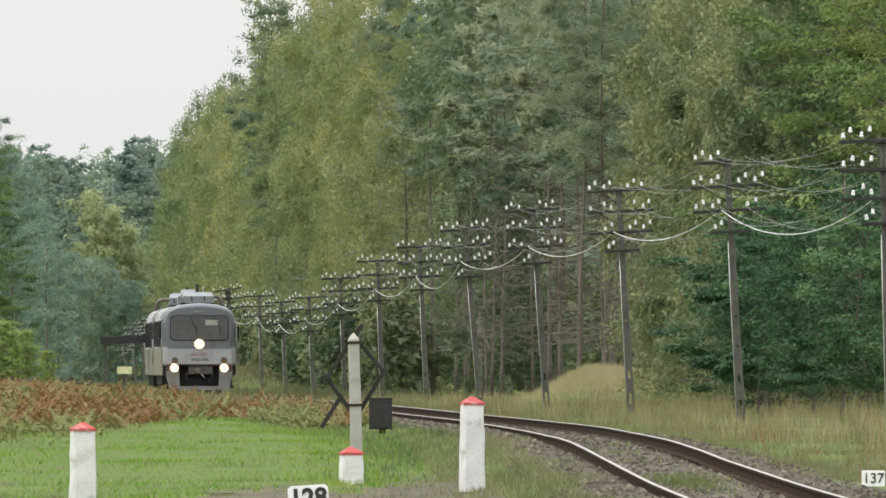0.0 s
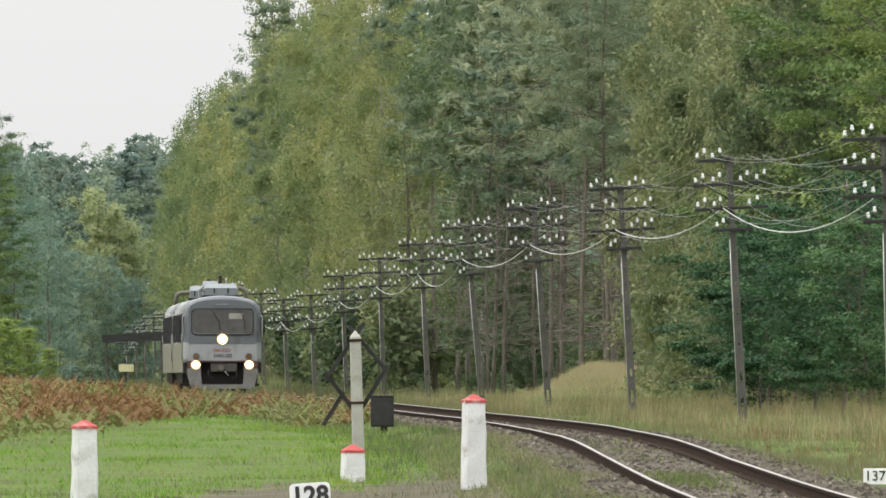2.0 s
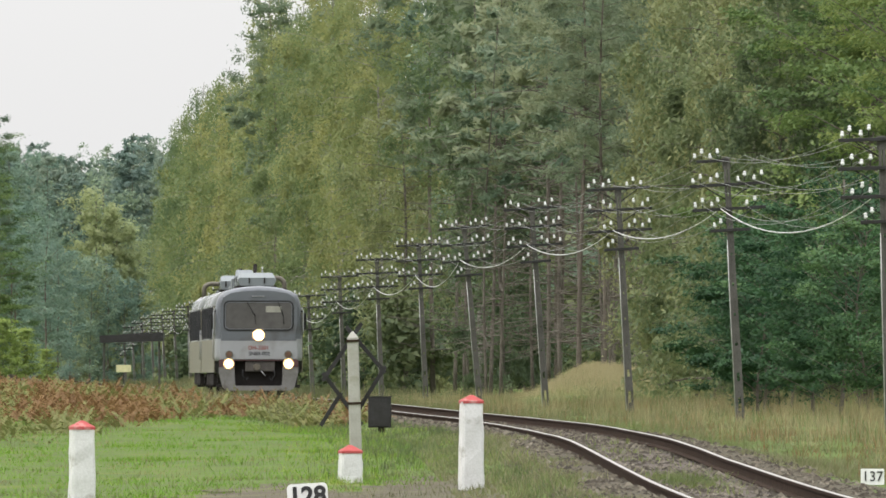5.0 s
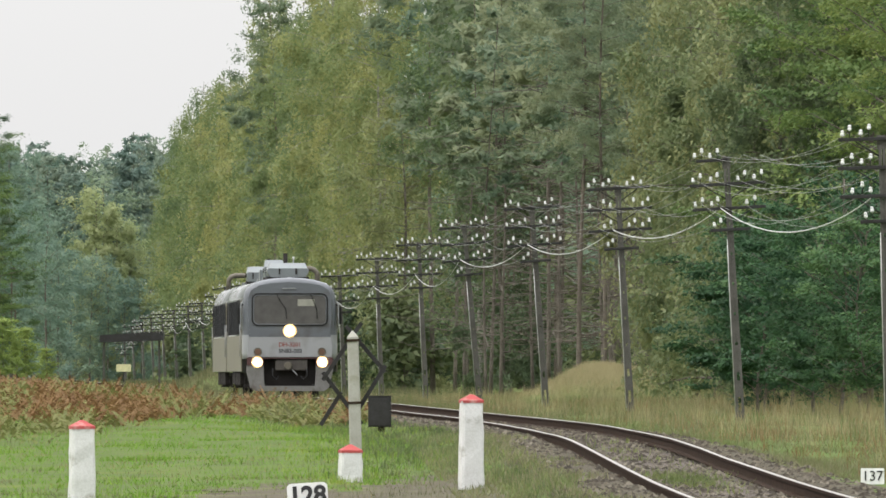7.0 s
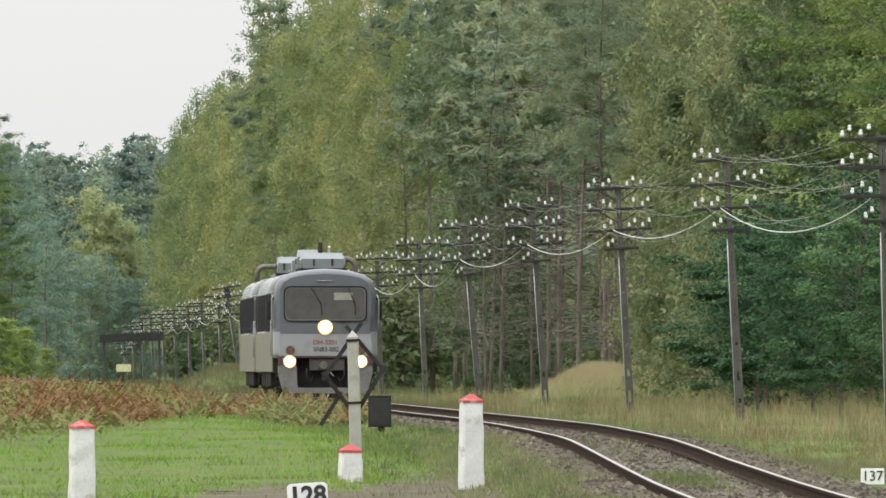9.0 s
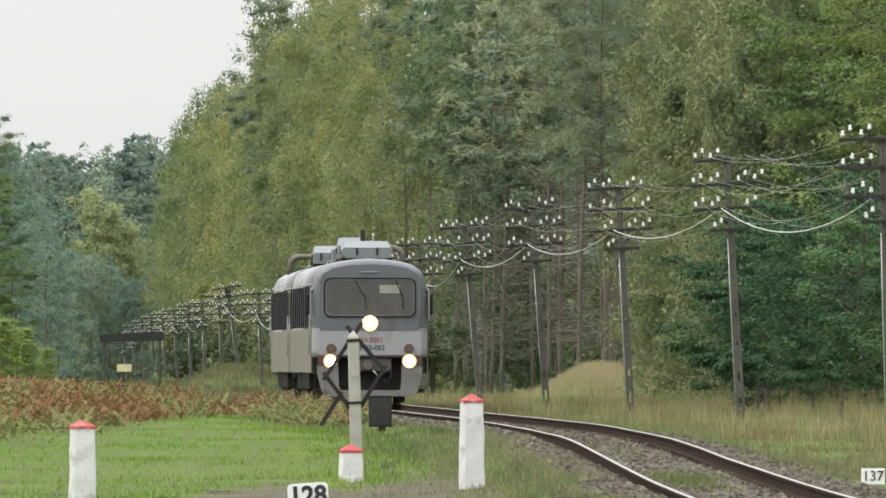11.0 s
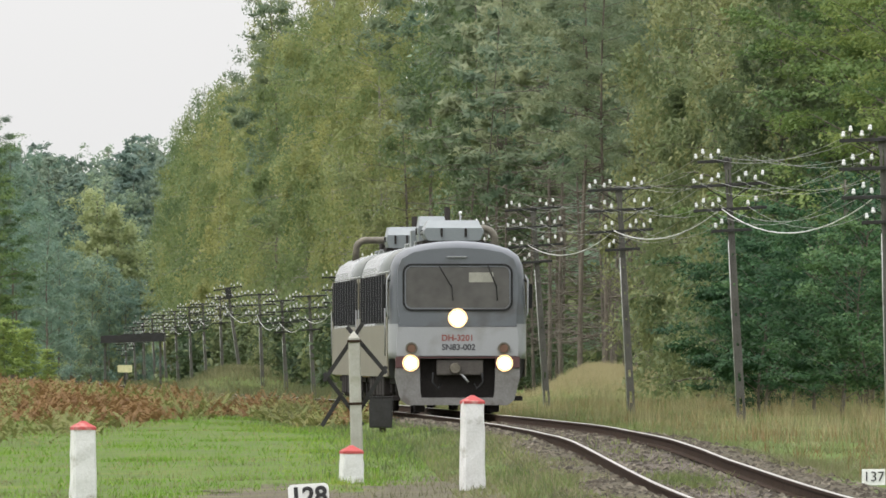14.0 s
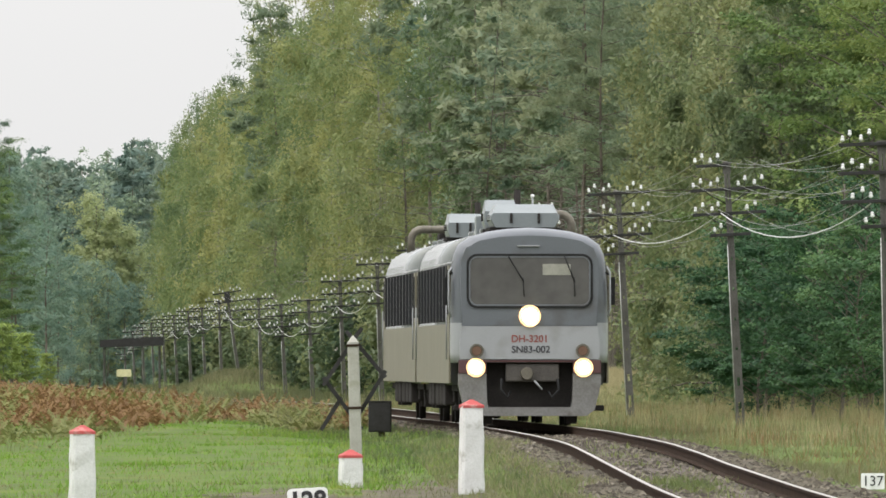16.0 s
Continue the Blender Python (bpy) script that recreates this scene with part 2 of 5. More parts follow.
def boxed(*a, **k):
    return box(bmesh.new(), *a, **k)


def tube(bm, pts, radii, n=8, caps=True):
    """A tube through points; radii one or one for each."""
    pts = [Vector(p) for p in pts]
    if not hasattr(radii, "__len__"):
        radii = [radii] * len(pts)
    rings = []
    for i, p in enumerate(pts):
        d = (pts[min(i + 1, len(pts) - 1)] - pts[max(i - 1, 0)]).normalized()
        u = d.cross(Vector((0, 1, 0)) if abs(d.y) < 0.9 else Vector((1, 0, 0))).normalized()
        w = d.cross(u)
        rings.append([bm.verts.new(p + (u * math.cos(a) + w * math.sin(a)) * radii[i])
                      for a in (2 * math.pi * k / n for k in range(n))])
    for r0, r1 in zip(rings, rings[1:]):
        for k in range(n):
            f = bm.faces.new((r0[k], r0[(k + 1) % n], r1[(k + 1) % n], r1[k]))
            f.smooth = True
    if caps:
        bm.faces.new(rings[0][::-1])
        bm.faces.new(rings[-1])
    return bm


def prism(bm, outline, y0, y1, m=None):
    """An outline in x, z drawn out from y0 to y1."""
    m = m or Matrix()
    a = [bm.verts.new(m @ Vector((x, y0, z))) for x, z in outline]
    b = [bm.verts.new(m @ Vector((x, y1, z))) for x, z in outline]
    k = len(a)
    for i in range(k):
        bm.faces.new((a[i], a[(i + 1) % k], b[(i + 1) % k], b[i]))
    bm.faces.new(a[::-1])
    bm.faces.new(b)
    return bm


def rounded(w, z0, z1, r, n=5):
    """A rounded rectangle, w wide, from z0 to z1."""
    pts = []
    for cx, cz, a0 in ((w / 2 - r, z1 - r, 0), (-w / 2 + r, z1 - r, 90), (-w / 2 + r, z0 + r, 180), (w / 2 - r, z0 + r, 270)):
        pts += [(cx + r * math.cos(radians(a0 + 90 * k / n)), cz + r * math.sin(radians(a0 + 90 * k / n))) for k in range(n + 1)]
    return pts


def words(text, size, depth, material, m, parent, name="lettering", label="", bold=0.0):
    cu = bpy.data.curves.new(name, "FONT")
    cu.body, cu.size, cu.extrude, cu.align_x, cu.align_y = text, size, depth, "CENTER", "CENTER"
    cu.offset = bold
    tmp = new("tmp_text", cu)
    me = bpy.data.meshes.new_from_object(tmp)
    bpy.data.objects.remove(tmp)
    me.materials.clear()
    me.materials.append(material)
    ob = new(name, me)
    ob.parent = parent
    ob.matrix_basis = m
    return tagged(ob, label)


# ---------------------------------------------------------------- ground
def make_ground():
    ys = np.concatenate([[-4500, -1500, -500, -200], np.arange(-60, 90, 10), np.arange(90, 520, 2.0), np.arange(520, 1000, 8), np.arange(1000, 1700, 25),
                         [1800, 2000, 2400, 3000, 4000, 4900]])
    pos = [0, 0.4, 0.8, 1.2, 1.6, 1.8, 2.0, 2.2, 2.5, 2.8, 3.2, 3.7, 4.2, 4.8, 5.4, 6, 7, 8, 9, 10, 11, 12, 14, 16, 19, 23, 28, 35, 50, 80, 150, 400, 1500]
    xs = np.array([-p for p in pos[:0:-1]] + pos)
    yy, rr = np.meshgrid(ys, xs, indexing="ij")
    xx = line_x(yy) + rr
    zz = ground_z(xx, yy)
    zz = np.where(np.abs(rr) < 1.7, np.minimum(zz, rail_z(yy) - 0.42), zz)
    nx = len(xs)
    v = np.stack([xx, yy, zz], -1).reshape(-1, 3)
    f = [(i * nx + j, i * nx + j + 1, (i + 1) * nx + j + 1, (i + 1) * nx + j) for i in range(len(ys) - 1) for j in range(nx - 1)]
    ob = raw("ground", v.tolist(), f, SOIL)
    for p in ob.data.polygons:
        p.use_smooth = True
    tagged(ob, "uneven grassy soil of the railway verge and meadow", "ground", kind="structure")


make_ground()


def make_ballast():
    ys = np.concatenate([np.arange(90, 500, 1.5), np.arange(500, 1500, 10)])
    prof = [(-1.95, -0.33), (-1.6, -0.20), (-1.25, -0.11), (-0.97, -0.085), (-0.81, -0.095), (-0.69, -0.175), (0, -0.19), (0.6, -0.18), (0.95, -0.165), (1.4, -0.16), (2.0, -0.2), (2.7, -0.33)]
    rng = np.random.default_rng(4)
    k = len(prof)
    v, f = [], []
    for y in ys:
        for r, z in prof:
            v.append((float(line_x(y)) + r, y, float(rail_z(y)) + z + rng.normal(0, 0.012)))
    for i in range(len(ys) - 1):
        for j in range(k - 1):
            f.append((i * k + j, i * k + j + 1, (i + 1) * k + j + 1, (i + 1) * k + j))
    ob = raw("ballast", v, f, GRAVEL)
    tagged(ob, "weedy grey-brown gravel bed under the rails", "ballast", kind="structure")
    # loose stones
    n = 14000
    y = 130 + 230 * rng.random(n) ** 1.3
    r = rng.uniform(-1.75, 1.9, n)
    x = line_x(y) + r
    z = np.where(np.abs(r) < 1.9, rail_z(y) - 0.17 + 0.075 * step(-0.75, -0.85, r) - 0.08 * step(-1.2, -1.7, r), ground_z(x, y))
    s = 0.02 + 0.06 * rng.random(n) ** 2
    ico = np.array([(1, 0, 0), (-1, 0, 0), (0, 1, 0), (0, -1, 0), (0, 0, 1), (0, 0, -1)], float)
    fo = np.array([(0, 2, 4), (2, 1, 4), (1, 3, 4), (3, 0, 4)])
    jit = rng.uniform(0.55, 1.15, (n, 6, 1)) * ico[None]
    ang = rng.uniform(0, 6.28, n)
    c, sn = np.cos(ang)[:, None], np.sin(ang)[:, None]
    jit = np.stack([jit[..., 0] * c - jit[..., 1] * sn, jit[..., 0] * sn + jit[..., 1] * c, jit[..., 2] * 0.55], -1)
    vv = jit * s[:, None, None] + np.stack([x, y, z + s * 0.1], -1)[:, None, :]
    tri = vv[:, fo, :].reshape(-1, 3, 3)
    ob = new("ballast_stones", quads("ballast_stones", tri, STONE_GREY, 3))
    tagged(ob, "loose broken ballast stones, grey and brown", "gravel", kind="stuff")


make_ballast()


def make_track():
    track = thing("railway_track", Matrix(), "curving single railway track with rusty rails and bright heads", "railway track")
    ys = np.concatenate([np.arange(96, 340, 1.0), np.arange(340, 620, 3), np.arange(620, 1500, 12)])
    foot = [(-0.07, -0.165), (0.07, -0.165), (0.07, -0.15), (0.014, -0.13), (0.012, -0.045), (0.034, -0.035), (0.036, -0.006),
            (-0.036, -0.006), (-0.034, -0.035), (-0.012, -0.045), (-0.014, -0.13), (-0.07, -0.15)]
    head = [(-0.022, -0.008), (0.022, -0.008), (0.016, 0.001), (-0.016, 0.001)]
    for side in (-0.7525, 0.7525):
        obs = []
        for nm, outl, m in (("rail", foot, RUST), ("rail_head", head, SHINE)):
            k = len(outl)
            v = [(float(line_x(y)) + side + a, y, float(rail_z(y)) + float(rail_lift(side, y)) + b) for y in ys for a, b in outl]
            f = [(i * k + j, i * k + (j + 1) % k, (i + 1) * k + (j + 1) % k, (i + 1) * k + j) for i in range(len(ys) - 1) for j in range(k)]
            f += [tuple(range(k)), tuple(range((len(ys) - 1) * k, len(ys) * k))]
            obs.append(raw(nm, v, f, m, track if not obs else obs[0], "" if nm == "rail" else "polished bright running surface"))
    bm = boxed(0, 0, 0, 2.5, 0.24, 0.15, 0.02)
    first = part("sleeper", bm, SLEEPER, track)
    rng = random.Random(8)
    for i in range(300):
        y = 128 + i * 0.62
        ob = first if i == 0 else new("sleeper", first.data)
        ob.parent = track
        ob.matrix_basis = pose(float(line_x(y)) + rng.uniform(-0.03, 0.03), y, float(rail_z(y)) - 0.245, 0, 0, rng.uniform(-1, 1) + 2)
    v, f = [], []
    for i in range(700):
        y = 128 + (300 + i) * 0.62
        x, z = float(line_x(y)), float(rail_z(y)) - 0.245
        b = len(v)
        v += [(x + sx * 1.25, y + sy * 0.12, z + sz * 0.075) for sx in (-1, 1) for sy in (-1, 1) for sz in (-1, 1)]
        f += [tuple(b + q for q in t) for t in ((0, 1, 3, 2), (4, 6, 7, 5), (0, 4, 5, 1), (2, 3, 7, 6), (1, 5, 7, 3), (0, 2, 6, 4))]
    rest = raw("sleepers_far", v, f, SLEEPER, track)
    tagged(rest, kind="stuff")


make_track()


def make_bare_verge():
    """The worn strip of soil along the crossing, with a ragged edge."""
    ys, rs = np.arange(140, 204, 1.0), np.arange(-7.0, -1.9, 0.3)
    v, f = [], []
    for y in ys:
        for r in rs:
            x = float(line_x(y)) + r
            v.append((x, y, gz(x, y) + 0.012))
    n = len(rs)
    for i in range(len(ys) - 1):
        for j in range(n - 1):
            edge = 180 + 18 * math.exp(-((rs[j] + 2.9) / 0.8) ** 2) + 6 * math.exp(-((rs[j] + 5) / 0.9) ** 2) + 2 * math.sin(rs[j] * 2.1) + 1.8 * math.sin(rs[j] * 5.3 + 1)
            if ys[i] < edge and rs[j] > -5.9 + 0.5 * math.sin(ys[i] * 0.9):
                f.append((i * n + j, i * n + j + 1, (i + 1) * n + j + 1, (i + 1) * n + j))
    ob = raw("bare_verge", v, f, BARE)
    tagged(ob, "worn brown soil of the verge with dry tufts", "bare soil", kind="structure")


make_bare_verge()


# ---------------------------------------------------------------- trees
def leaf_quads(rng, centre, size, long=1.6, up=0.5, droop=None):
    """Pointed leaves or sprays of them round the centres."""
    n = len(centre)
    away = centre * np.array([1, 1, 0])
    away /= np.linalg.norm(away, axis=1, keepdims=True) + 0.3
    nor = rng.normal(0, 0.55, (n, 3)) + away * 0.5 + np.array([0, 0, up])
    nor /= np.linalg.norm(nor, axis=1, keepdims=True)
    a = rng.normal(0, 1, (n, 3))
    if droop is not None:
        a = a * 0.5 + droop
    a -= nor * np.sum(a * nor, 1, keepdims=True)
    a /= np.linalg.norm(a, axis=1, keepdims=True) + 1e-9
    b = np.cross(nor, a)
    s = (size * rng.uniform(0.6, 1.35, n))[:, None]
    la, lb = a * s * long * 0.5, b * s * 0.5
    return np.stack([centre - la * 0.8 - lb, centre - la * 0.8 + lb, centre + la], 1)


def grow(kind, seed, height, leaves, size):
    """The trunk with its limbs, and the cloud of leaves, of one tree."""
    rng = np.random.default_rng(seed)
    bm = bmesh.new()
    lean = rng.normal(0, 0.012 * height, 2)
    r0 = height * {"birch": 0.0048, "thin": 0.0042, "pine": 0.005}.get(kind, 0.0085)

    def stem(h):
        s = h / height
        return np.array([lean[0] * s * s + 0.10 * math.sin(s * 7 + seed), lean[1] * s * s + 0.10 * math.cos(s * 5 + seed), h])

    hs = np.linspace(-0.2, height * 0.97, 12)
    tube(bm, [stem(h) for h in hs], [max(0.02, r0 * (1 - 0.93 * max(h, 0) / height) * (1.25 if h < 0.3 else 1)) for h in hs], 7)
    spec = {"birch": (0.20, 58, 0.17, 0.0, 0.9), "green": (0.10, 60, 0.27, 0.25, 0.35), "pine": (0.42, 44, 0.19, 0.15, 0.1),
            "bush": (0.03, 40, 0.50, 0.5, 0.1), "under": (0.02, 26, 0.5, 0.4, 0.1), "low": (0.04, 56, 0.22, 0.1, 0.5), "thin": (0.50, 26, 0.12, 0.1, 0.2), "far": (0.03, 36, 0.25, 0.3, 0.2)}[kind]
    base, limbs, reach, rise, sag = spec
    pts, dirs, wts = [], [], []
    for i in range(limbs):
        s = base + (1 - base) * ((i + rng.random()) / limbs) ** 0.9
        h = height * s * 0.96
        t = (s - base) / (1 - base)
        if kind == "pine":
            prof = (0.55 + 0.9 * t) * (1 - t) ** 0.45
        elif kind == "birch":
            prof = (0.5 + 1.6 * t) * (1 - t) ** 0.75 + 0.12
        else:
            prof = (0.75 + 0.9 * t) * (1 - t) ** 0.55 + 0.08
        ln = height * reach * prof * rng.uniform(0.65, 1.2)
        az = i * 2.4 + rng.normal(0, 0.3)
        out = np.array([math.cos(az), math.sin(az), 0])
        p0 = stem(h)
        rz = rise + (0.75 * t if kind in ("birch", "far", "green") else 0.25 * t)
        path = []
        for q in np.linspace(0, 1, 6):
            z = rz * ln * q - sag * ln * 0.42 * q ** 2.2
            path.append(p0 + out * ln * q * (1 - 0.12 * q) + np.array([0, 0, z]) + rng.normal(0, 0.03 * ln * q, 3))
        rb = max(0.012, r0 * 0.33 * (1 - 0.7 * s))
        keep = (0, 5) if kind in ("far", "under") else (0, 2, 4, 5)
        tube(bm, [path[k] for k in keep], [rb * (1 - 0.16 * k) for k in keep], 3 if kind in ("far", "under") else 4, False)
        path = np.array(path)
        twigs = max(4, int(ln * (5 if kind != "pine" else 4)))
        for _ in range(twigs):
            q = 0.22 + 0.78 * rng.random() ** 0.75
            c = path[min(4, int(q * 5))] * (1 - (q * 5 % 1)) + path[min(5, int(q * 5) + 1)] * (q * 5 % 1)
            side = rng.normal(0, 1, 3) * np.array([1, 1, 0.18 if kind in ("green", "bush") else 0.45])
            side /= np.linalg.norm(side)
            tl = ln * rng.uniform(0.12, 0.34)
            end = c + side * tl
            if kind == "birch":
                end[2] -= rng.uniform(0.2, 0.9) * min(1.6, 0.25 * height * 0.3)
            pts.append((c, end))
            wts.append((tl + 0.25) * math.exp(rng.normal(0, 1.15 if kind in ("bush", "green", "low") else 0.75)))
    # bare dead limbs low on the stem
    if kind in ("pine", "birch", "thin"):
        for i in range({"birch": 18, "thin": 60}.get(kind, 34)):
            h = height * rng.uniform(0.10, base + 0.12)
            az = rng.random() * 6.28
            o = np.array([math.cos(az), math.sin(az), rng.uniform(-0.3, 0.35)])
            ln = rng.uniform(0.5, 2.2 if kind != "thin" else 3.0)
            p0 = stem(h)
            tube(bm, [p0, p0 + o * ln * 0.5 + rng.normal(0, 0.08, 3), p0 + o * ln + rng.normal(0, 0.15, 3)], [0.022, 0.014, 0.006], 4, False)
    wts = np.array(wts) / np.sum(wts)
    pick = rng.choice(len(pts), leaves, p=wts)
    A = np.array([p[0] for p in pts])[pick]
    B = np.array([p[1] for p in pts])[pick]
    u = rng.random((leaves, 1)) ** 0.6
    c = A + (B - A) * u
    if kind in ("pine", "thin"):
        c = A + (B - A) * (0.45 + 0.55 * u) + rng.normal(0, 0.16, (leaves, 3)) * np.array([1, 1, 0.5])
        dr = (B - A) / (np.linalg.norm(B - A, axis=1, keepdims=True) + 1e-6) + np.array([0, 0, 0.5])
        q = leaf_quads(rng, c, size, 3.2, 0.7, dr)
    elif kind in ("birch", "low"):
        c = c + rng.normal(0, 0.13, (leaves, 3)) + np.array([0, 0, -1]) * rng.random((leaves, 1)) ** 2 * 0.7
        q = leaf_quads(rng, c, size * 0.62, 2.4, 0.35, np.array([0, 0, -0.7]))
    else:
        flat = 0.35 if kind in ("green", "bush") else 1.0
        c = c + rng.normal(0, 0.20 if kind != "bush" else 0.15, (leaves, 3)) * np.array([1, 1, flat])
        q = leaf_quads(rng, c, size, 1.5, 1.2 if flat < 1 else 0.8)
    low = q[..., 2].min(1)
    q = q[low > 0.05]
    return bm, q


def make_tree(name, kind, seed, height, leaves, size, bark, leaf, label, group, m):
    ob = thing(name, m, label, "bush" if kind in ("bush", "under") else "tree", group)
    bm, q = grow(kind, seed, height, leaves, size)
    part("trunk" if kind not in ("bush", "under") else "stem", bm, bark, ob)
    crown = new("crown", quads("crown", q, leaf, 3))
    crown.parent = ob
    return ob


LB = "slender birch with drooping yellow-green autumn foliage at the wood's edge"
LG = "leafy green broadleaved tree with a dense full crown"
LP = "tall pine with blue-green needle clumps and bare lower limbs"
LU = "low bushy broadleaved shrub with dark green leaves"
LF = "distant tree of the wood across the line, blue-green with painted haze"
LY = "light yellow-green young tree beside the meadow"
STOCK = {}


def plant(key, x, y, turn, scale=1.0):
    """One more tree of a stock kind; the first of each kind is built, the rest share its meshes."""
    name, kind, seed, height, leaves, size, bark, leaf, label, group = KINDS[key]
    m = pose(x, y, gz(x, y) - 0.05, 0, 0, turn) @ Matrix.Scale(scale, 4)
    if key not in STOCK:
        STOCK[key] = make_tree(name, kind, seed, height, leaves, size, bark, leaf, label, group, m)
        STOCK[key].matrix_basis = m
    else:
        ob = copy_thing(STOCK[key], m)
        ob.matrix_basis = m


KINDS = {}
for _i in range(3):
    KINDS["birch", _i] = ("birch_tree", "birch", 11 + _i, 17.0 + _i, 22000, 0.108, BIRCH_BARK, BIRCH_LEAF, LB, "trees of the wood's edge")
    KINDS["mbirch", _i] = ("birch_tree", "birch", 21 + _i, 18.0 + _i, 25000, 0.113, BIRCH_BARK, BIRCH_LEAF, LB, "trees of the wood's edge")
    KINDS["fbirch", _i] = ("birch_tree", "birch", 121 + _i, 18.0 + _i, 14500, 0.146, BIRCH_BARK, BIRCH_LEAF, LB, "trees of the wood's edge")
    KINDS["pine", _i] = ("pine_tree", "pine", 31 + _i, 19.0 + _i, 9000, 0.09, PINE_BARK, PINE_LEAF, LP, "pines of the wood")
    KINDS["npine", _i] = ("pine_tree", "pine", 35 + _i, 18.0 + _i, 22000, 0.050, PINE_BARK, PINE_LEAF, LP, "pines of the wood")
    KINDS["green", _i] = ("broadleaf_tree", "green", 41 + _i, 14.0 + _i, 32000, 0.082, BARK, GREEN_LEAF, LG, "trees of the wood's edge")
    KINDS["bush", _i] = ("shrub", "bush", 51 + _i, 4.2 + 0.5 * _i, 15000, 0.066, BARK, BUSH_LEAF, LU, "shrubs under the wood's edge")
    # the far kinds take the leaf colours with haze painted in
    KINDS["far", _i] = ("distant_tree", "far", 61 + _i, 19.0 + _i, 7500, 0.22, BARK, HAZY_LEAF, LF, "trees of the far wood")
    KINDS["fpine", _i] = ("distant_pine", "pine", 71 + _i, 20.0 + _i, 4200, 0.185, PINE_BARK, HAZY_NEEDLE, "distant pine standing above the far wood, its needles blued with painted haze", "pines of the far wood")
    KINDS["low", _i] = ("willow_tree", "low", 91 + _i, 12.0 + _i, 19000, 0.117, BARK, OLIVE_LEAF, "grey-green leafy tree with foliage down to the grass", "trees of the wood's edge")
    KINDS["thin", _i] = ("slender_pine", "thin", 101 + _i, 16.0 + _i, 1700, 0.14, BARK, PINE_LEAF, "thin grey pine stem with dead twigs inside the wood", "slender pines in the wood")
    KINDS["under", _i] = ("undergrowth_shrub", "under", 111 + _i, 3.6 + 0.4 * _i, 1300, 0.24, BARK, UNDER_LEAF, "dark green undergrowth shrub inside the wood", "shrubs inside the wood")
KINDS["scrub", 0] = ("distant_bush", "under", 131, 5.0, 1500, 0.24, BARK, HAZY_LEAF, "distant scrub before the far wood, blue-green with painted haze", "bushes before the far wood")
KINDS["ytree", 0] = ("yellowing_tree", "far", 83, 13.0, 15000, 0.15, BARK, PALE_LEAF, "distant rounded tree turning yellow", "trees of the far wood")
KINDS["yellow", 0] = ("young_tree", "green", 81, 6.0, 6000, 0.13, BARK, YELLOW_LEAF, LY, "young trees by the meadow")


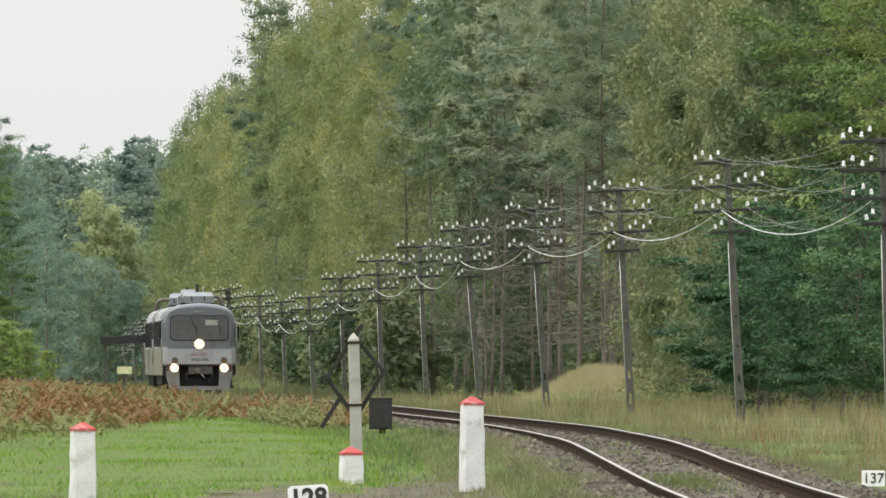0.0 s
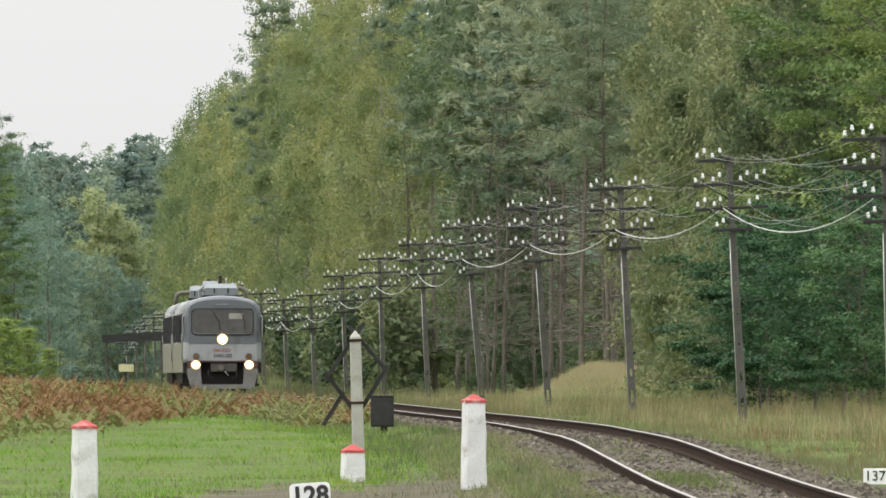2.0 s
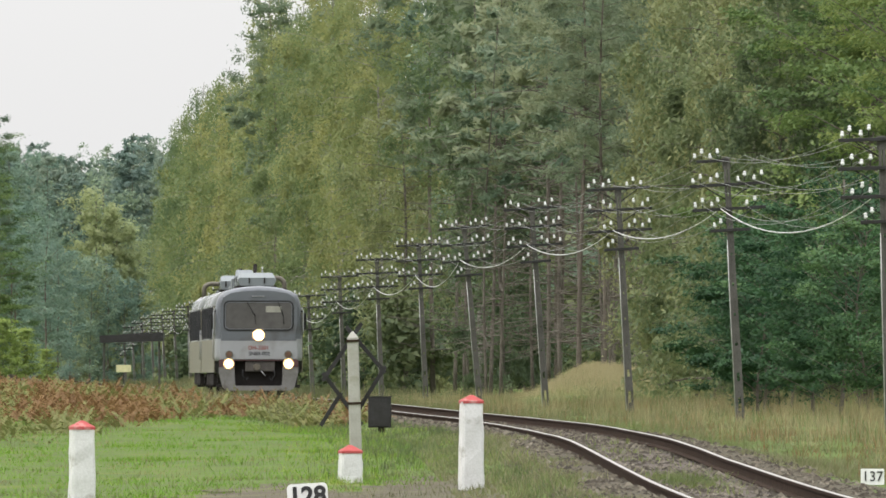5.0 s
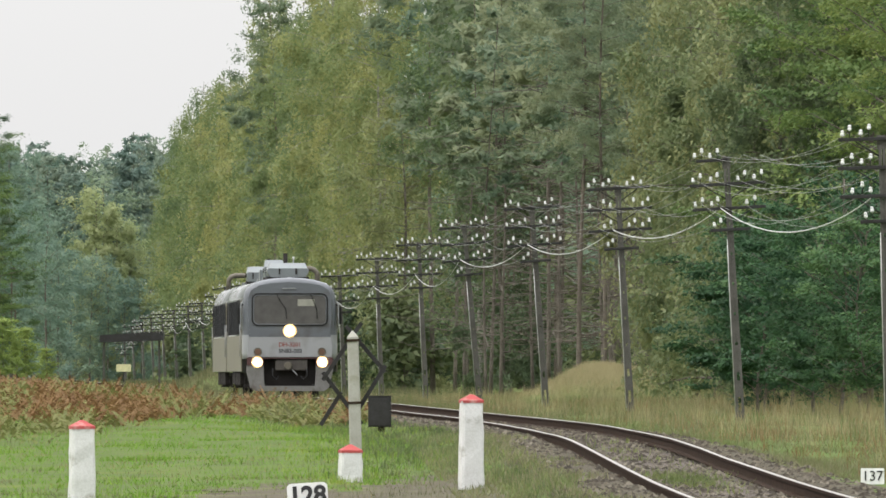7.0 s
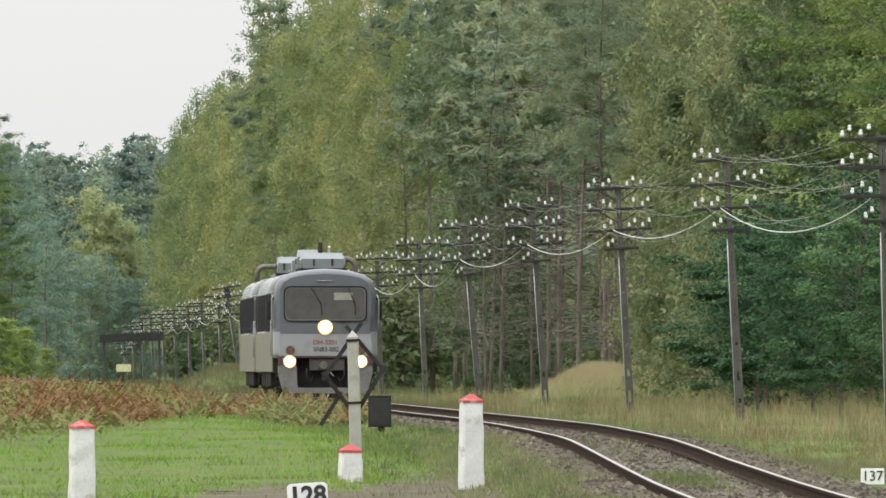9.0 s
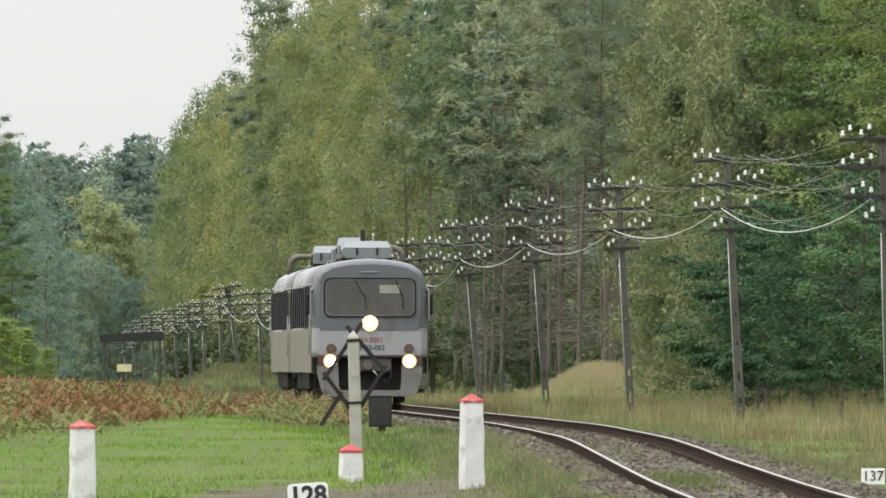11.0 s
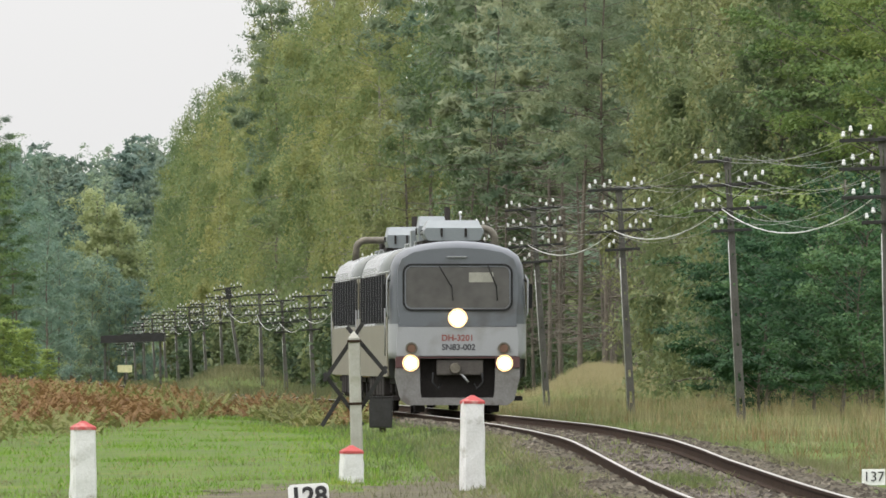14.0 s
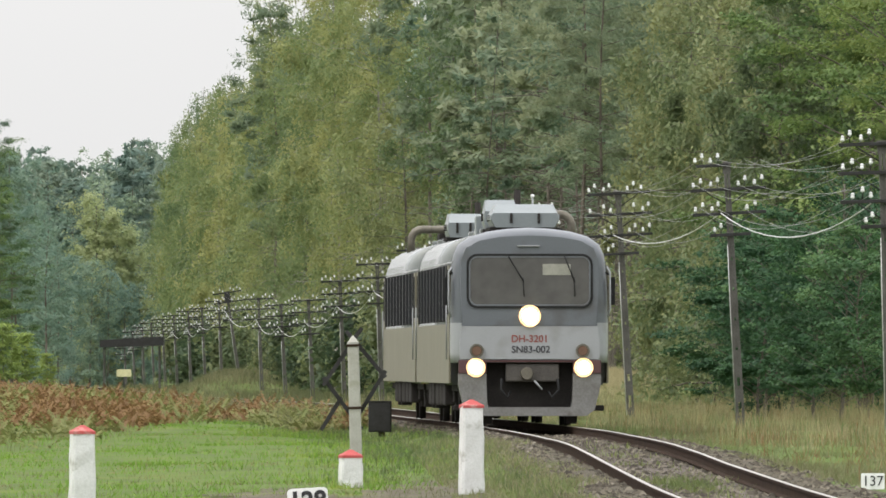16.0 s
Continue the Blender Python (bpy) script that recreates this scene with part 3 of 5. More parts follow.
def make_woods():
    rng = random.Random(21)

    def row(offset, d0, d1, gap, choose, lo=0.85, hi=1.15, out=1.7):
        d = d0
        while d < d1:
            key = choose(d)
            x = offset + rng.uniform(-out, out * 0.9) + SLOPE * d
            plant((key, rng.randrange(3)), x, d, rng.uniform(0, 360), rng.uniform(lo, hi))
            d += gap * rng.uniform(0.6, 1.4)

    # the edge of the wood along the poles
    row(25.2, 372, 402, 7, lambda d: "green")
    row(23.6, 400, 430, 8, lambda d: "low")
    row(24.0, 425, 548, 9, lambda d: rng.choice(("npine", "low", "birch")))
    row(22.6, 548, 640, 6, lambda d: "thin", 0.85, 1.15)
    row(21.0, 596, 860, 17, lambda d: rng.choice(("mbirch", "mbirch", "mbirch", "pine", "low")), 1.04, 1.18, 2.0)
    row(21.6, 860, 1010, 17, lambda d: rng.choice(("fbirch", "fbirch", "fbirch", "pine")) if d < 930 else "fbirch", 1.12, 1.19, 1.3)
    row(20.9, 1010, 1180, 18, lambda d: "fbirch", 1.04, 1.14)
    row(23.6, 1190, 1425, 24, lambda d: "fbirch", 0.96, 1.06)
    for i, d in enumerate((398, 413, 428)):
        plant(("low", i % 3), 21.8 + SLOPE * d + 0.3 * (i % 2), d, 70 * i, 0.94 + 0.06 * i)
    row(30.0, 430, 620, 20, lambda d: rng.choice(("fbirch", "pine", "pine")))
    row(27.0, 620, 1000, 34, lambda d: rng.choice(("far", "pine")), 0.95, 1.08)
    row(24.5, 404, 445, 10, lambda d: "low", 0.9, 1.15)
    row(27.0, 436, 640, 5, lambda d: "thin", 0.85, 1.15)
    row(33.0, 440, 700, 8, lambda d: "under", 0.8, 1.3)
    row(19.9, 640, 1150, 12, lambda d: "under", 0.7, 1.15)
    row(38.0, 880, 1150, 30, lambda d: "far", 0.9, 1.15)
    row(40.0, 470, 800, 14, lambda d: "under", 1.0, 1.8)
    # shrubs at its foot
    row(20.8, 318, 384, 6, lambda d: "bush", 0.8, 1.05)
    row(26.0, 640, 860, 16, lambda d: "under", 0.8, 1.2)
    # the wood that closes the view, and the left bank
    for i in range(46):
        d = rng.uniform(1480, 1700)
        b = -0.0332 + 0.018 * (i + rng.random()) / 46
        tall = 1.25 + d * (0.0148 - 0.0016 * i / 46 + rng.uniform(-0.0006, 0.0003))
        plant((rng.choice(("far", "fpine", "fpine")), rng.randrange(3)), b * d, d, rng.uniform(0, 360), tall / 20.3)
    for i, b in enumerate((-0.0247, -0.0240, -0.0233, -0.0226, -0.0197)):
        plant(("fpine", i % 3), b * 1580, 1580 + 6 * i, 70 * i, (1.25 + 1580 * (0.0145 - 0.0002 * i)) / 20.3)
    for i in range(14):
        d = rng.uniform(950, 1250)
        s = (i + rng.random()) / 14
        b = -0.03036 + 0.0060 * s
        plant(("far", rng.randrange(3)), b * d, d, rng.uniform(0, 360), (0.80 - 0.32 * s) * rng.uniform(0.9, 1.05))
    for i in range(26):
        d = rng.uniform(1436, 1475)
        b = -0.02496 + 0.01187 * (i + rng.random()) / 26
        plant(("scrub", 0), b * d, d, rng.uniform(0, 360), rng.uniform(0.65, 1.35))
    for x, s in ((-28.6, 1.24), (-26.9, 1.12), (-27.5, 0.8)):
        plant(("ytree", 0), x, 1300, 40 * s, s)
    for d, x, s in ((640, -19.4, 0.74), (700, -20.0, 0.62), (610, -19.3, 0.7)):
        plant(("green", 1), x, d, rng.uniform(0, 360), s)
    plant(("npine", 1), -20.3, 700, 30, 0.68)
    for d, x, s in ((560, -15.7, 0.44), (575, -15.3, 0.40), (590, -17.3, 0.44), (600, -15.15, 0.3)):
        plant(("yellow", 0), x, d, rng.uniform(0, 360), s)
    for i, b in enumerate((-0.0236, -0.0224, -0.0213, -0.0203, -0.0193)):
        plant(("far", i % 3), b * 1292, 1286 + 3 * i, 80 * i, 0.56 - 0.025 * i)
    # what stands deep in the wood, behind the thin stems
    row(44.0, 960, 1130, 13, lambda d: "far", 0.8, 1.1)
    row(36.0, 760, 960, 16, lambda d: "under", 1.4, 2.2)


make_woods()


# ---------------------------------------------------------------- grasses
def blades(name, x, y, h, w, material, label, seed, bend=0.35, z=None):
    rng = np.random.default_rng(seed)
    n = len(x)
    z = ground_z(x, y) - 0.02 if z is None else z
    a = rng.uniform(0, 6.28, n)
    dx, dy = np.cos(a), np.sin(a) * 0.6
    hh = h * rng.uniform(0.5, 1.25, n)
    ww = w * rng.uniform(0.6, 1.3, n)
    ln = bend * hh * rng.uniform(-0.3, 1.3, n)
    la = rng.uniform(0, 6.28, n)
    lx, ly = np.cos(la) * ln, np.sin(la) * ln
    p = np.stack([x, y, z], -1)
    side = np.stack([dx * ww, dy * ww, np.zeros(n)], -1) * 0.5
    tip = p + np.stack([lx, ly, hh * (1 - 0.2 * bend)], -1)
    v = np.stack([p - side, p + side, tip], 1)
    ob = new(name, quads(name, v, material, 3))
    return tagged(ob, label, "grass", kind="stuff")


def spread(seed, n, y0, y1, r0, r1, power=1.0):
    """Points in clumps beside the line: distance along it and offset from it."""
    rng = np.random.default_rng(seed)
    k = max(1, n // 14)
    cy = y0 + (y1 - y0) * rng.random(k) ** power
    cr = rng.uniform(r0, r1, k)
    i = rng.integers(0, k, n)
    y = cy[i] + rng.normal(0, 0.35, n)
    r = np.clip(cr[i] + rng.normal(0, 0.16, n), r0, r1)
    return line_x(y) + r, y


def tufts(x, y):
    """Uneven growth: tussocks and thin places."""
    return 1.0 + 0.28 * np.sin(x * 1.9 + y * 0.21) + 0.22 * np.sin(x * 0.8 - y * 0.33 + 1) + 0.25 * np.sin(x * 4.3 + y * 0.9)


def make_grass():
    # mown green meadow
    x, y = spread(1, 60000, 152, 400, -16.5, -2.7, 1.2)
    keep = (y > 182) | (x - line_x(y) < -5.6)
    x, y = x[keep], y[keep]
    blades("meadow_grass", x, y, 0.10 * tufts(x, y), 0.016, LAWN, "short bright green meadow grass", 2, 0.9)
    x, y = spread(3, 5000, 152, 400, -15, -2.3, 1.2)
    blades("meadow_straw", x, y, 0.11, 0.014, STRAW, "pale dry stalks among the meadow grass", 4, 1.0)
    # weeds along the foot of the ballast
    x, y = spread(5, 16000, 150, 390, -4.3, -1.5, 1.2)
    keep = (y > 186 + 14 * np.exp(-((x - line_x(y) + 2.9) / 0.8) ** 2)) | (x - line_x(y) > -2.1)
    keep &= np.random.default_rng(50).random(len(x)) < 1 - 0.85 * step(-2.6, -4.3, x - line_x(y))
    x, y = x[keep], y[keep]
    blades("verge_weeds", x, y, 0.15 * tufts(x, y), 0.013, WEED, "green weeds along the ballast", 6, 0.6)
    x, y = spread(51, 9000, 168, 330, -4.6, -1.35, 1.2)
    keep = y > 184 + 16 * np.exp(-((x - line_x(y) + 2.9) / 0.8) ** 2)
    x, y = x[keep], y[keep]
    blades("verge_grass", x, y, 0.11 * tufts(x, y), 0.014, LAWN, "fresh green grass along the ballast", 52, 0.8)
    x, y = spread(25, 9000, 140, 390, -3.6, -1.2, 1.2)
    blades("verge_straw", x, y, 0.14, 0.010, HAY, "dry grass along the ballast", 26, 0.7)
    x, y = spread(27, 9000, 140, 215, 1.7, 7.5, 1.0)
    keep = (x < 4.0) | (y > 183.5)
    x, y = x[keep], y[keep]
    blades("near_verge_grass", x, y, 0.14, 0.016, HAY, "short dry grass beside the track", 28, 0.6)
    x, y = spread(7, 900, 150, 260, -0.55, 0.55)
    keep = np.sin(y * 0.9) + np.sin(y * 0.37 + 2) > 0.2
    x, y = x[keep], y[keep]
    blades("track_weeds", x, y, 0.12, 0.02, WEED, "low weeds between the rails", 8, 0.6, rail_z(y) - 0.18)
    # thin growth over the shoulder of the ballast
    for seed, n, material, h, label in ((59, 8500, WEED, 0.10, "low green weeds on the ballast shoulder"), (62, 8500, HAY, 0.11, "dry grass on the ballast shoulder")):
        x, y = spread(seed, n, 150, 262, -2.7, -1.0, 1.1)
        r = x - line_x(y)
        keep = np.sin(y * 0.31 + r * 3) + np.sin(y * 0.13 - r * 2) > -1.15 + 1.3 * step(-1.5, -1.0, r)
        x, y, r = x[keep], y[keep], r[keep]
        blades("shoulder_grass", x, y, h * tufts(x, y), 0.013, material, label, seed + 1, 0.8, np.where(r > -1.7, rail_z(y) - 0.13, ground_z(x, y)))
    rng = np.random.default_rng(47)
    y, r = rng.normal(180, 4.5, 1100), rng.normal(0.0, 0.2, 1100)
    blades("track_grass_patch", line_x(y) + r, y, 0.10, 0.016, GREEN_FERN, "yellow-green grass patch between the rails", 48, 0.7, rail_z(y) - 0.18)
    # tall dry grass on the far side
    x, y = spread(9, 64000, 186, 560, 1.7, 10.5, 1.5)
    patch = np.sin(x * 1.3 + y * 0.045) + np.sin(x * 0.6 - y * 0.08 + 2)
    keep = (patch > -0.5) | (np.random.default_rng(60).random(len(x)) < 0.3)
    x, y = x[keep], y[keep]
    blades("tall_grass", x, y, (0.15 + 0.09 * step(215, 330, y)) * tufts(x, y), 0.012, HAY, "tall dry mixed grass beside the track", 10, 0.9)
    x, y = spread(11, 40000, 186, 560, 1.9, 10.5, 1.4)
    patch = np.sin(x * 1.3 + y * 0.045) + np.sin(x * 0.6 - y * 0.08 + 2)
    keep = (patch < 0.3) | (np.random.default_rng(61).random(len(x)) < 0.35)
    x, y = x[keep], y[keep]
    blades("tall_green_grass", x, y, (0.14 + 0.09 * step(215, 330, y)) * tufts(x + 3, y), 0.013, WEED, "tall green grass beside the track", 12, 0.9)
    x, y = spread(29, 9000, 200, 540, 3.0, 10.5, 1.0)
    blades("seed_stalks", x, y, 0.52, 0.007, STRAW, "pale seeding grass stalks beside the track", 30, 0.35)
    x, y = spread(31, 9000, 188, 540, 2.4, 10.5, 1.3)
    blades("brown_weeds", x, y, 0.30, 0.012, FERN, "withered brown weeds among the grass", 32, 0.6)
    x, y = spread(37, 1500, 300, 400, 8.0, 10.5, 1.0)
    blades("wood_edge_weeds", x, y, 0.75, 0.012, STRAW, "tall withered stalks before the shrubs", 38, 0.5)
    x, y = spread(39, 3500, 184, 225, -12.5, -3.6, 1.0)
    blades("mown_strip", x, y, 0.09, 0.011, HAY, "yellowish mown strip in the meadow", 40, 0.7)
    x, y = spread(13, 12000, 560, 1100, 2.1, 9.5, 1.0)
    blades("far_grass", x, y, 0.45, 0.04, HAY, "tall dry grass along the far track", 14, 0.5)
    x, y = spread(53, 5500, 322, 378, -3.3, -1.75, 1.0)
    blades("bank_tongue_grass", x, y, 0.50 * tufts(x, y), 0.012, HAY, "rank dry grass at the foot of the bank", 54, 1.0)
    x, y = spread(55, 900, 318, 378, -3.3, -1.8, 1.0)
    blades("bank_tongue_stalks", x, y, 0.40, 0.014, FERN, "withered rusty stalks at the foot of the bank", 56, 1.1)
    x, y = spread(57, 4500, 376, 520, -4.5, -1.75, 1.0)
    blades("bank_edge_grass", x, y, 0.55, 0.016, HAY, "rank olive grass beside the far track", 58, 0.5)
    # straw on the mound
    rng = np.random.default_rng(15)
    y = rng.normal(486, 9, 15000)
    x = rng.normal(4.7, 1.0, 15000)
    blades("mound_grass", x, y, 0.34, 0.011, PALE_STRAW, "pale straw-coloured grass on a low mound", 16, 0.7)
    y = rng.normal(797, 14, 9000)
    x = -10.9 + np.where(rng.random(9000) < 0.35, -1.6, 3.6) * np.abs(rng.normal(0, 0.8, 9000))
    blades("bank_straw", x, y, 0.40, 0.026, HAY, "olive and straw-coloured grass on a far bank", 46, 0.8)
    # trampled verge in front
    x, y = spread(17, 9000, 148, 200, -9, -1.5, 1.0)
    keep = (y < 187) | (np.abs(x - line_x(y) + 2.9) < 0.9)
    x, y = x[keep], y[keep]
    blades("trampled_grass", x, y, 0.085, 0.011, HAY, "trampled dry grass of the verge", 18, 0.9)


make_grass()


def make_ferns(name, n, seed, material, label, d0, lo, hi, brown):
    """Bracken: arching fronds with paired leaflets, at all tilts."""
    rng = np.random.default_rng(seed)
    k = n // 9
    cy = rng.uniform(d0, 520, k)
    edge = np.interp(cy, [235, 261, 278, 295, 320, 347, 364, 376, 420, 520], [-11.0, -9.6, -8.7, -7.8, -6.5, -5.1, -3.8, -2.3, -2.2, -2.5])
    cr = edge - rng.random(k) ** 0.85 * 14
    # a tongue of it runs on beside the ballast
    tongue = rng.random(k) < 0.09
    cy = np.where(tongue, rng.uniform(318, 374, k), cy)
    cr = np.where(tongue, rng.uniform(-3.3, -2.0, k), cr)
    patch = np.sin(cr * 1.25 + cy * 0.03) + np.sin(cr * 0.47 - cy * 0.06 + 1.0) + 0.5 * np.sin(cr * 3.1 + cy * 0.11)
    keep = (patch > -0.35) if brown else (patch < 0.75)
    cy, cr = cy[keep], cr[keep]
    k = len(cy)
    i = rng.integers(0, k, n)
    y = cy[i] + rng.normal(0, 0.5, n)
    x = line_x(y) + cr[i] + rng.normal(0, 0.22, n)
    z = ground_z(x, y) - 0.03
    az = rng.uniform(0, 6.28, n)
    ln = rng.uniform(lo, hi, n)
    arch = rng.uniform(0.35, 1.0, n)
    stand = rng.uniform(0.7, 1.35, n)
    d = np.stack([np.cos(az), np.sin(az)], -1)
    nrm = np.stack([-d[:, 1], d[:, 0]], -1)
    roll = rng.uniform(-0.8, 0.8, n)
    quad = []
    for q in np.linspace(0.28, 0.96, 8):
        hx = d * (ln * 0.7 * q * (0.6 + 0.4 * arch))[:, None]
        hz = ln * (stand * q - arch * 0.62 * q * q)
        p = np.concatenate([np.stack([x, y], -1) + hx, (z + hz)[:, None]], 1)
        w = ln * 0.26 * (1 - q) ** 0.7 + 0.02
        for s in (-1, 1):
            ww = w * rng.uniform(0.6, 1.2, n)
            out = np.concatenate([nrm * (s * ww * np.cos(roll))[:, None], (s * ww * np.sin(roll) - 0.15 * ww)[:, None]], 1)
            fw = np.concatenate([d * 0.022, rng.normal(0, 0.012, (n, 1))], 1)
            quad.append(np.stack([p - fw * 1.3, p + out + fw * 0.8, p + fw * 1.3], 1))
    v = np.concatenate(quad, 0)
    ob = new(name, quads(name, v, material, 3))
    tagged(ob, label, "bracken", kind="stuff")


make_ferns("bracken", 8600, 33, FERN, "knee-high bracken turned rusty brown beside the meadow", 285, 0.32, 0.72, True)
make_ferns("green_bracken", 7000, 34, GREEN_FERN, "bracken still green and yellow among the brown fronds", 240, 0.28, 0.66, False)


def fern_grass():
    rng = np.random.default_rng(35)
    n = 12000
    y = rng.uniform(240, 520, n)
    edge = np.interp(y, [235, 261, 278, 295, 320, 347, 364, 376, 420, 520], [-10.6, -9.2, -8.3, -7.4, -6.1, -4.7, -3.4, -2.0, -1.9, -2.2])
    x = line_x(y) + edge - rng.random(n) * 13
    blades("bank_grass", x, y, 0.30, 0.010, HAY, "tall olive grass growing through the bracken", 36, 0.5)


fern_grass()


# ---------------------------------------------------------------- telegraph line
JIT = random.Random(77)


def insulator_mesh():
    bm = bmesh.new()
    prof = [(0.0, 0.012), (0.02, 0.012), (0.03, 0.05), (0.055, 0.05), (0.085, 0.042), (0.10, 0.03), (0.115, 0.042), (0.14, 0.036), (0.155, 0.012)]
    tube(bm, [(0, 0, h - 0.01) for h, _ in prof], [r for _, r in prof], 8)
    k = len(bm.faces)
    tube(bm, [(0, 0, -0.15), (0, 0, 0.02)], 0.012, 5)
    for i, f in enumerate(bm.faces):
        f.material_index = int(i >= k)
    me = bpy.data.meshes.new("insulator")
    bm.to_mesh(me)
    bm.free()
    me.materials.append(PORCELAIN)
    me.materials.append(DARK_STEEL)
    return me


INS = insulator_mesh()
ARM_X = (-0.70, -0.55, -0.36, -0.21, 0.21, 0.36, 0.55, 0.70)


def telegraph_pole(x, y, top, lean, turn, arms):
    z = gz(x, y) - 0.05
    h = top - z
    ob = thing("telegraph_pole", pose(x, y, z, 0, lean, turn), "grey slotted concrete telegraph pole with white insulators on crossarms", "telegraph pole",
               "telegraph poles along the line")
    bm = bmesh.new()
    for s in (-1, 1):
        a, b = 0.062, 0.032
        prof = [(s * a - 0.026, 0), (s * a + 0.026, 0), (s * b + 0.024, h), (s * b - 0.024, h)]
        prism(bm, prof, -0.07, 0.07)
    k = int(h / 0.62)
    for i in range(k):
        zz = 0.12 + i * 0.62
        w = 0.122 - 0.06 * zz / h
        box(bm, 0, 0, zz, w, 0.11, 0.34 if i < 2 else 0.56)
    box(bm, 0, 0, h - 0.12, 0.16, 0.12, 0.24)
    part("shaft", bm, POLE_CONCRETE, ob)
    part("earth_wire", tube(bmesh.new(), [(-0.102, -0.03, 0.1), (-0.085, -0.03, h * 0.5), (-0.068, -0.03, h - 1.7)], 0.011, 5), CABLE, ob, "pale earth wire down the pole")
    for dz, half, xs, *mid in arms:
        arm = part("crossarm", boxed(mid[0] if mid else 0, -0.10, h + dz, half * 2, 0.06, 0.065, 0.008), DARK_STEEL, ob, "dark steel crossarm")
        for n, q in enumerate(xs):
            ins = new("insulator", INS)
            ins.parent = arm
            ins.matrix_basis = pose(q + JIT.uniform(-0.012, 0.012), -0.10, h + dz + 0.05 + 0.09 * (n % 2) + JIT.uniform(0, 0.02), JIT.uniform(-7, 7), JIT.uniform(-7, 7), 0) @ Matrix.Scale(0.75, 4)
        if half > 0.5:
            bm = bmesh.new()
            for s in (-1, 1):
                tube(bm, [(s * half * 0.6, -0.09, h + dz - 0.04), (s * 0.06, -0.085, h + dz - 0.3)], 0.012, 4)
            part("brace", bm, DARK_STEEL, ob)
    return ob


def full_arms(rng):
    return [(-0.06, 0.76, [q for q in ARM_X if rng.random() > 0.12]), (-0.56, 0.78, [q for q in ARM_X if rng.random() > 0.06]),
            (-1.06, 0.76, [q for q in ARM_X if rng.random() > 0.1]), (-1.50, 0.42, (-0.32, -0.2))]


POLE_TOPS = (5.22, 5.50, 5.47, 5.50, 5.42, 5.25, 5.1, 4.75, 4.2, 4.2, 4.7, 5.3, 5.0, 4.8, 4.8, 4.7, 4.6, 4.5, 4.3, 4.1, 3.4, 2.9, 2.4, 2.0)

POLE_LEANS = {0: -1.9, 1: -3.2, 2: -3.3, 3: -4.2, 4: -5.2, 5: -2.8, 11: -8.5}


def make_poles():
    rng = random.Random(5)
    line = []
    for i, top in enumerate(POLE_TOPS):
        y = 274 + 50 * i
        x = 17.0 + SLOPE * y
        arms = full_arms(rng)
        if i == 1:
            arms[0] = (-0.06, 0.33, (-0.64, -0.50, -0.33, -0.18), -0.30)
        lean = POLE_LEANS.get(i, -2.6 + rng.uniform(-0.6, 0.6))
        pole = telegraph_pole(x, y, top, lean, 2, arms)
        if i == 11:
            part("junction_box", boxed(0, -0.2, top - gz(x, y) - 0.25, 0.3, 0.22, 0.62, 0.02), DARK_STEEL, pole, "dark junction box at the pole top")
        line.append((x + math.sin(radians(lean)) * (top - gz(x, y)), y, top))
    # wires from pole to pole
    for i, ((x0, y0, z0), (x1, y1, z1)) in enumerate(zip(line, line[1:])):
        span = thing("telegraph_wires", pose(x0, y0, z0), "slack grey telegraph wires hanging between two poles", "wires", "telegraph wires")
        for dz, xs, sag, rad in ((-0.06, (-0.55, -0.21, 0.36, 0.70), 0.34, 0.0042), (-0.56, (-0.70, -0.36, 0.21, 0.55), 0.4, 0.0042),
                                 (-1.06, (-0.55, -0.21, 0.36), 0.45, 0.0042), (-1.16, (-0.12,), 0.48, 0.012)):
            for q in xs:
                s = sag * rng.uniform(0.75, 1.3)
                bm = bmesh.new()
                n = 12
                pts = [(q + (x1 - x0) * k / n, (y1 - y0) * k / n, dz + 0.1 + (z1 - z0) * k / n - 4 * s * (k / n) * (1 - k / n)) for k in range(n + 1)]
                tube(bm, pts, rad, 4, False)
                part("wire" if rad < 0.01 else "cable", bm, WIRE if rad < 0.01 else CABLE, span)
    return line


make_poles()


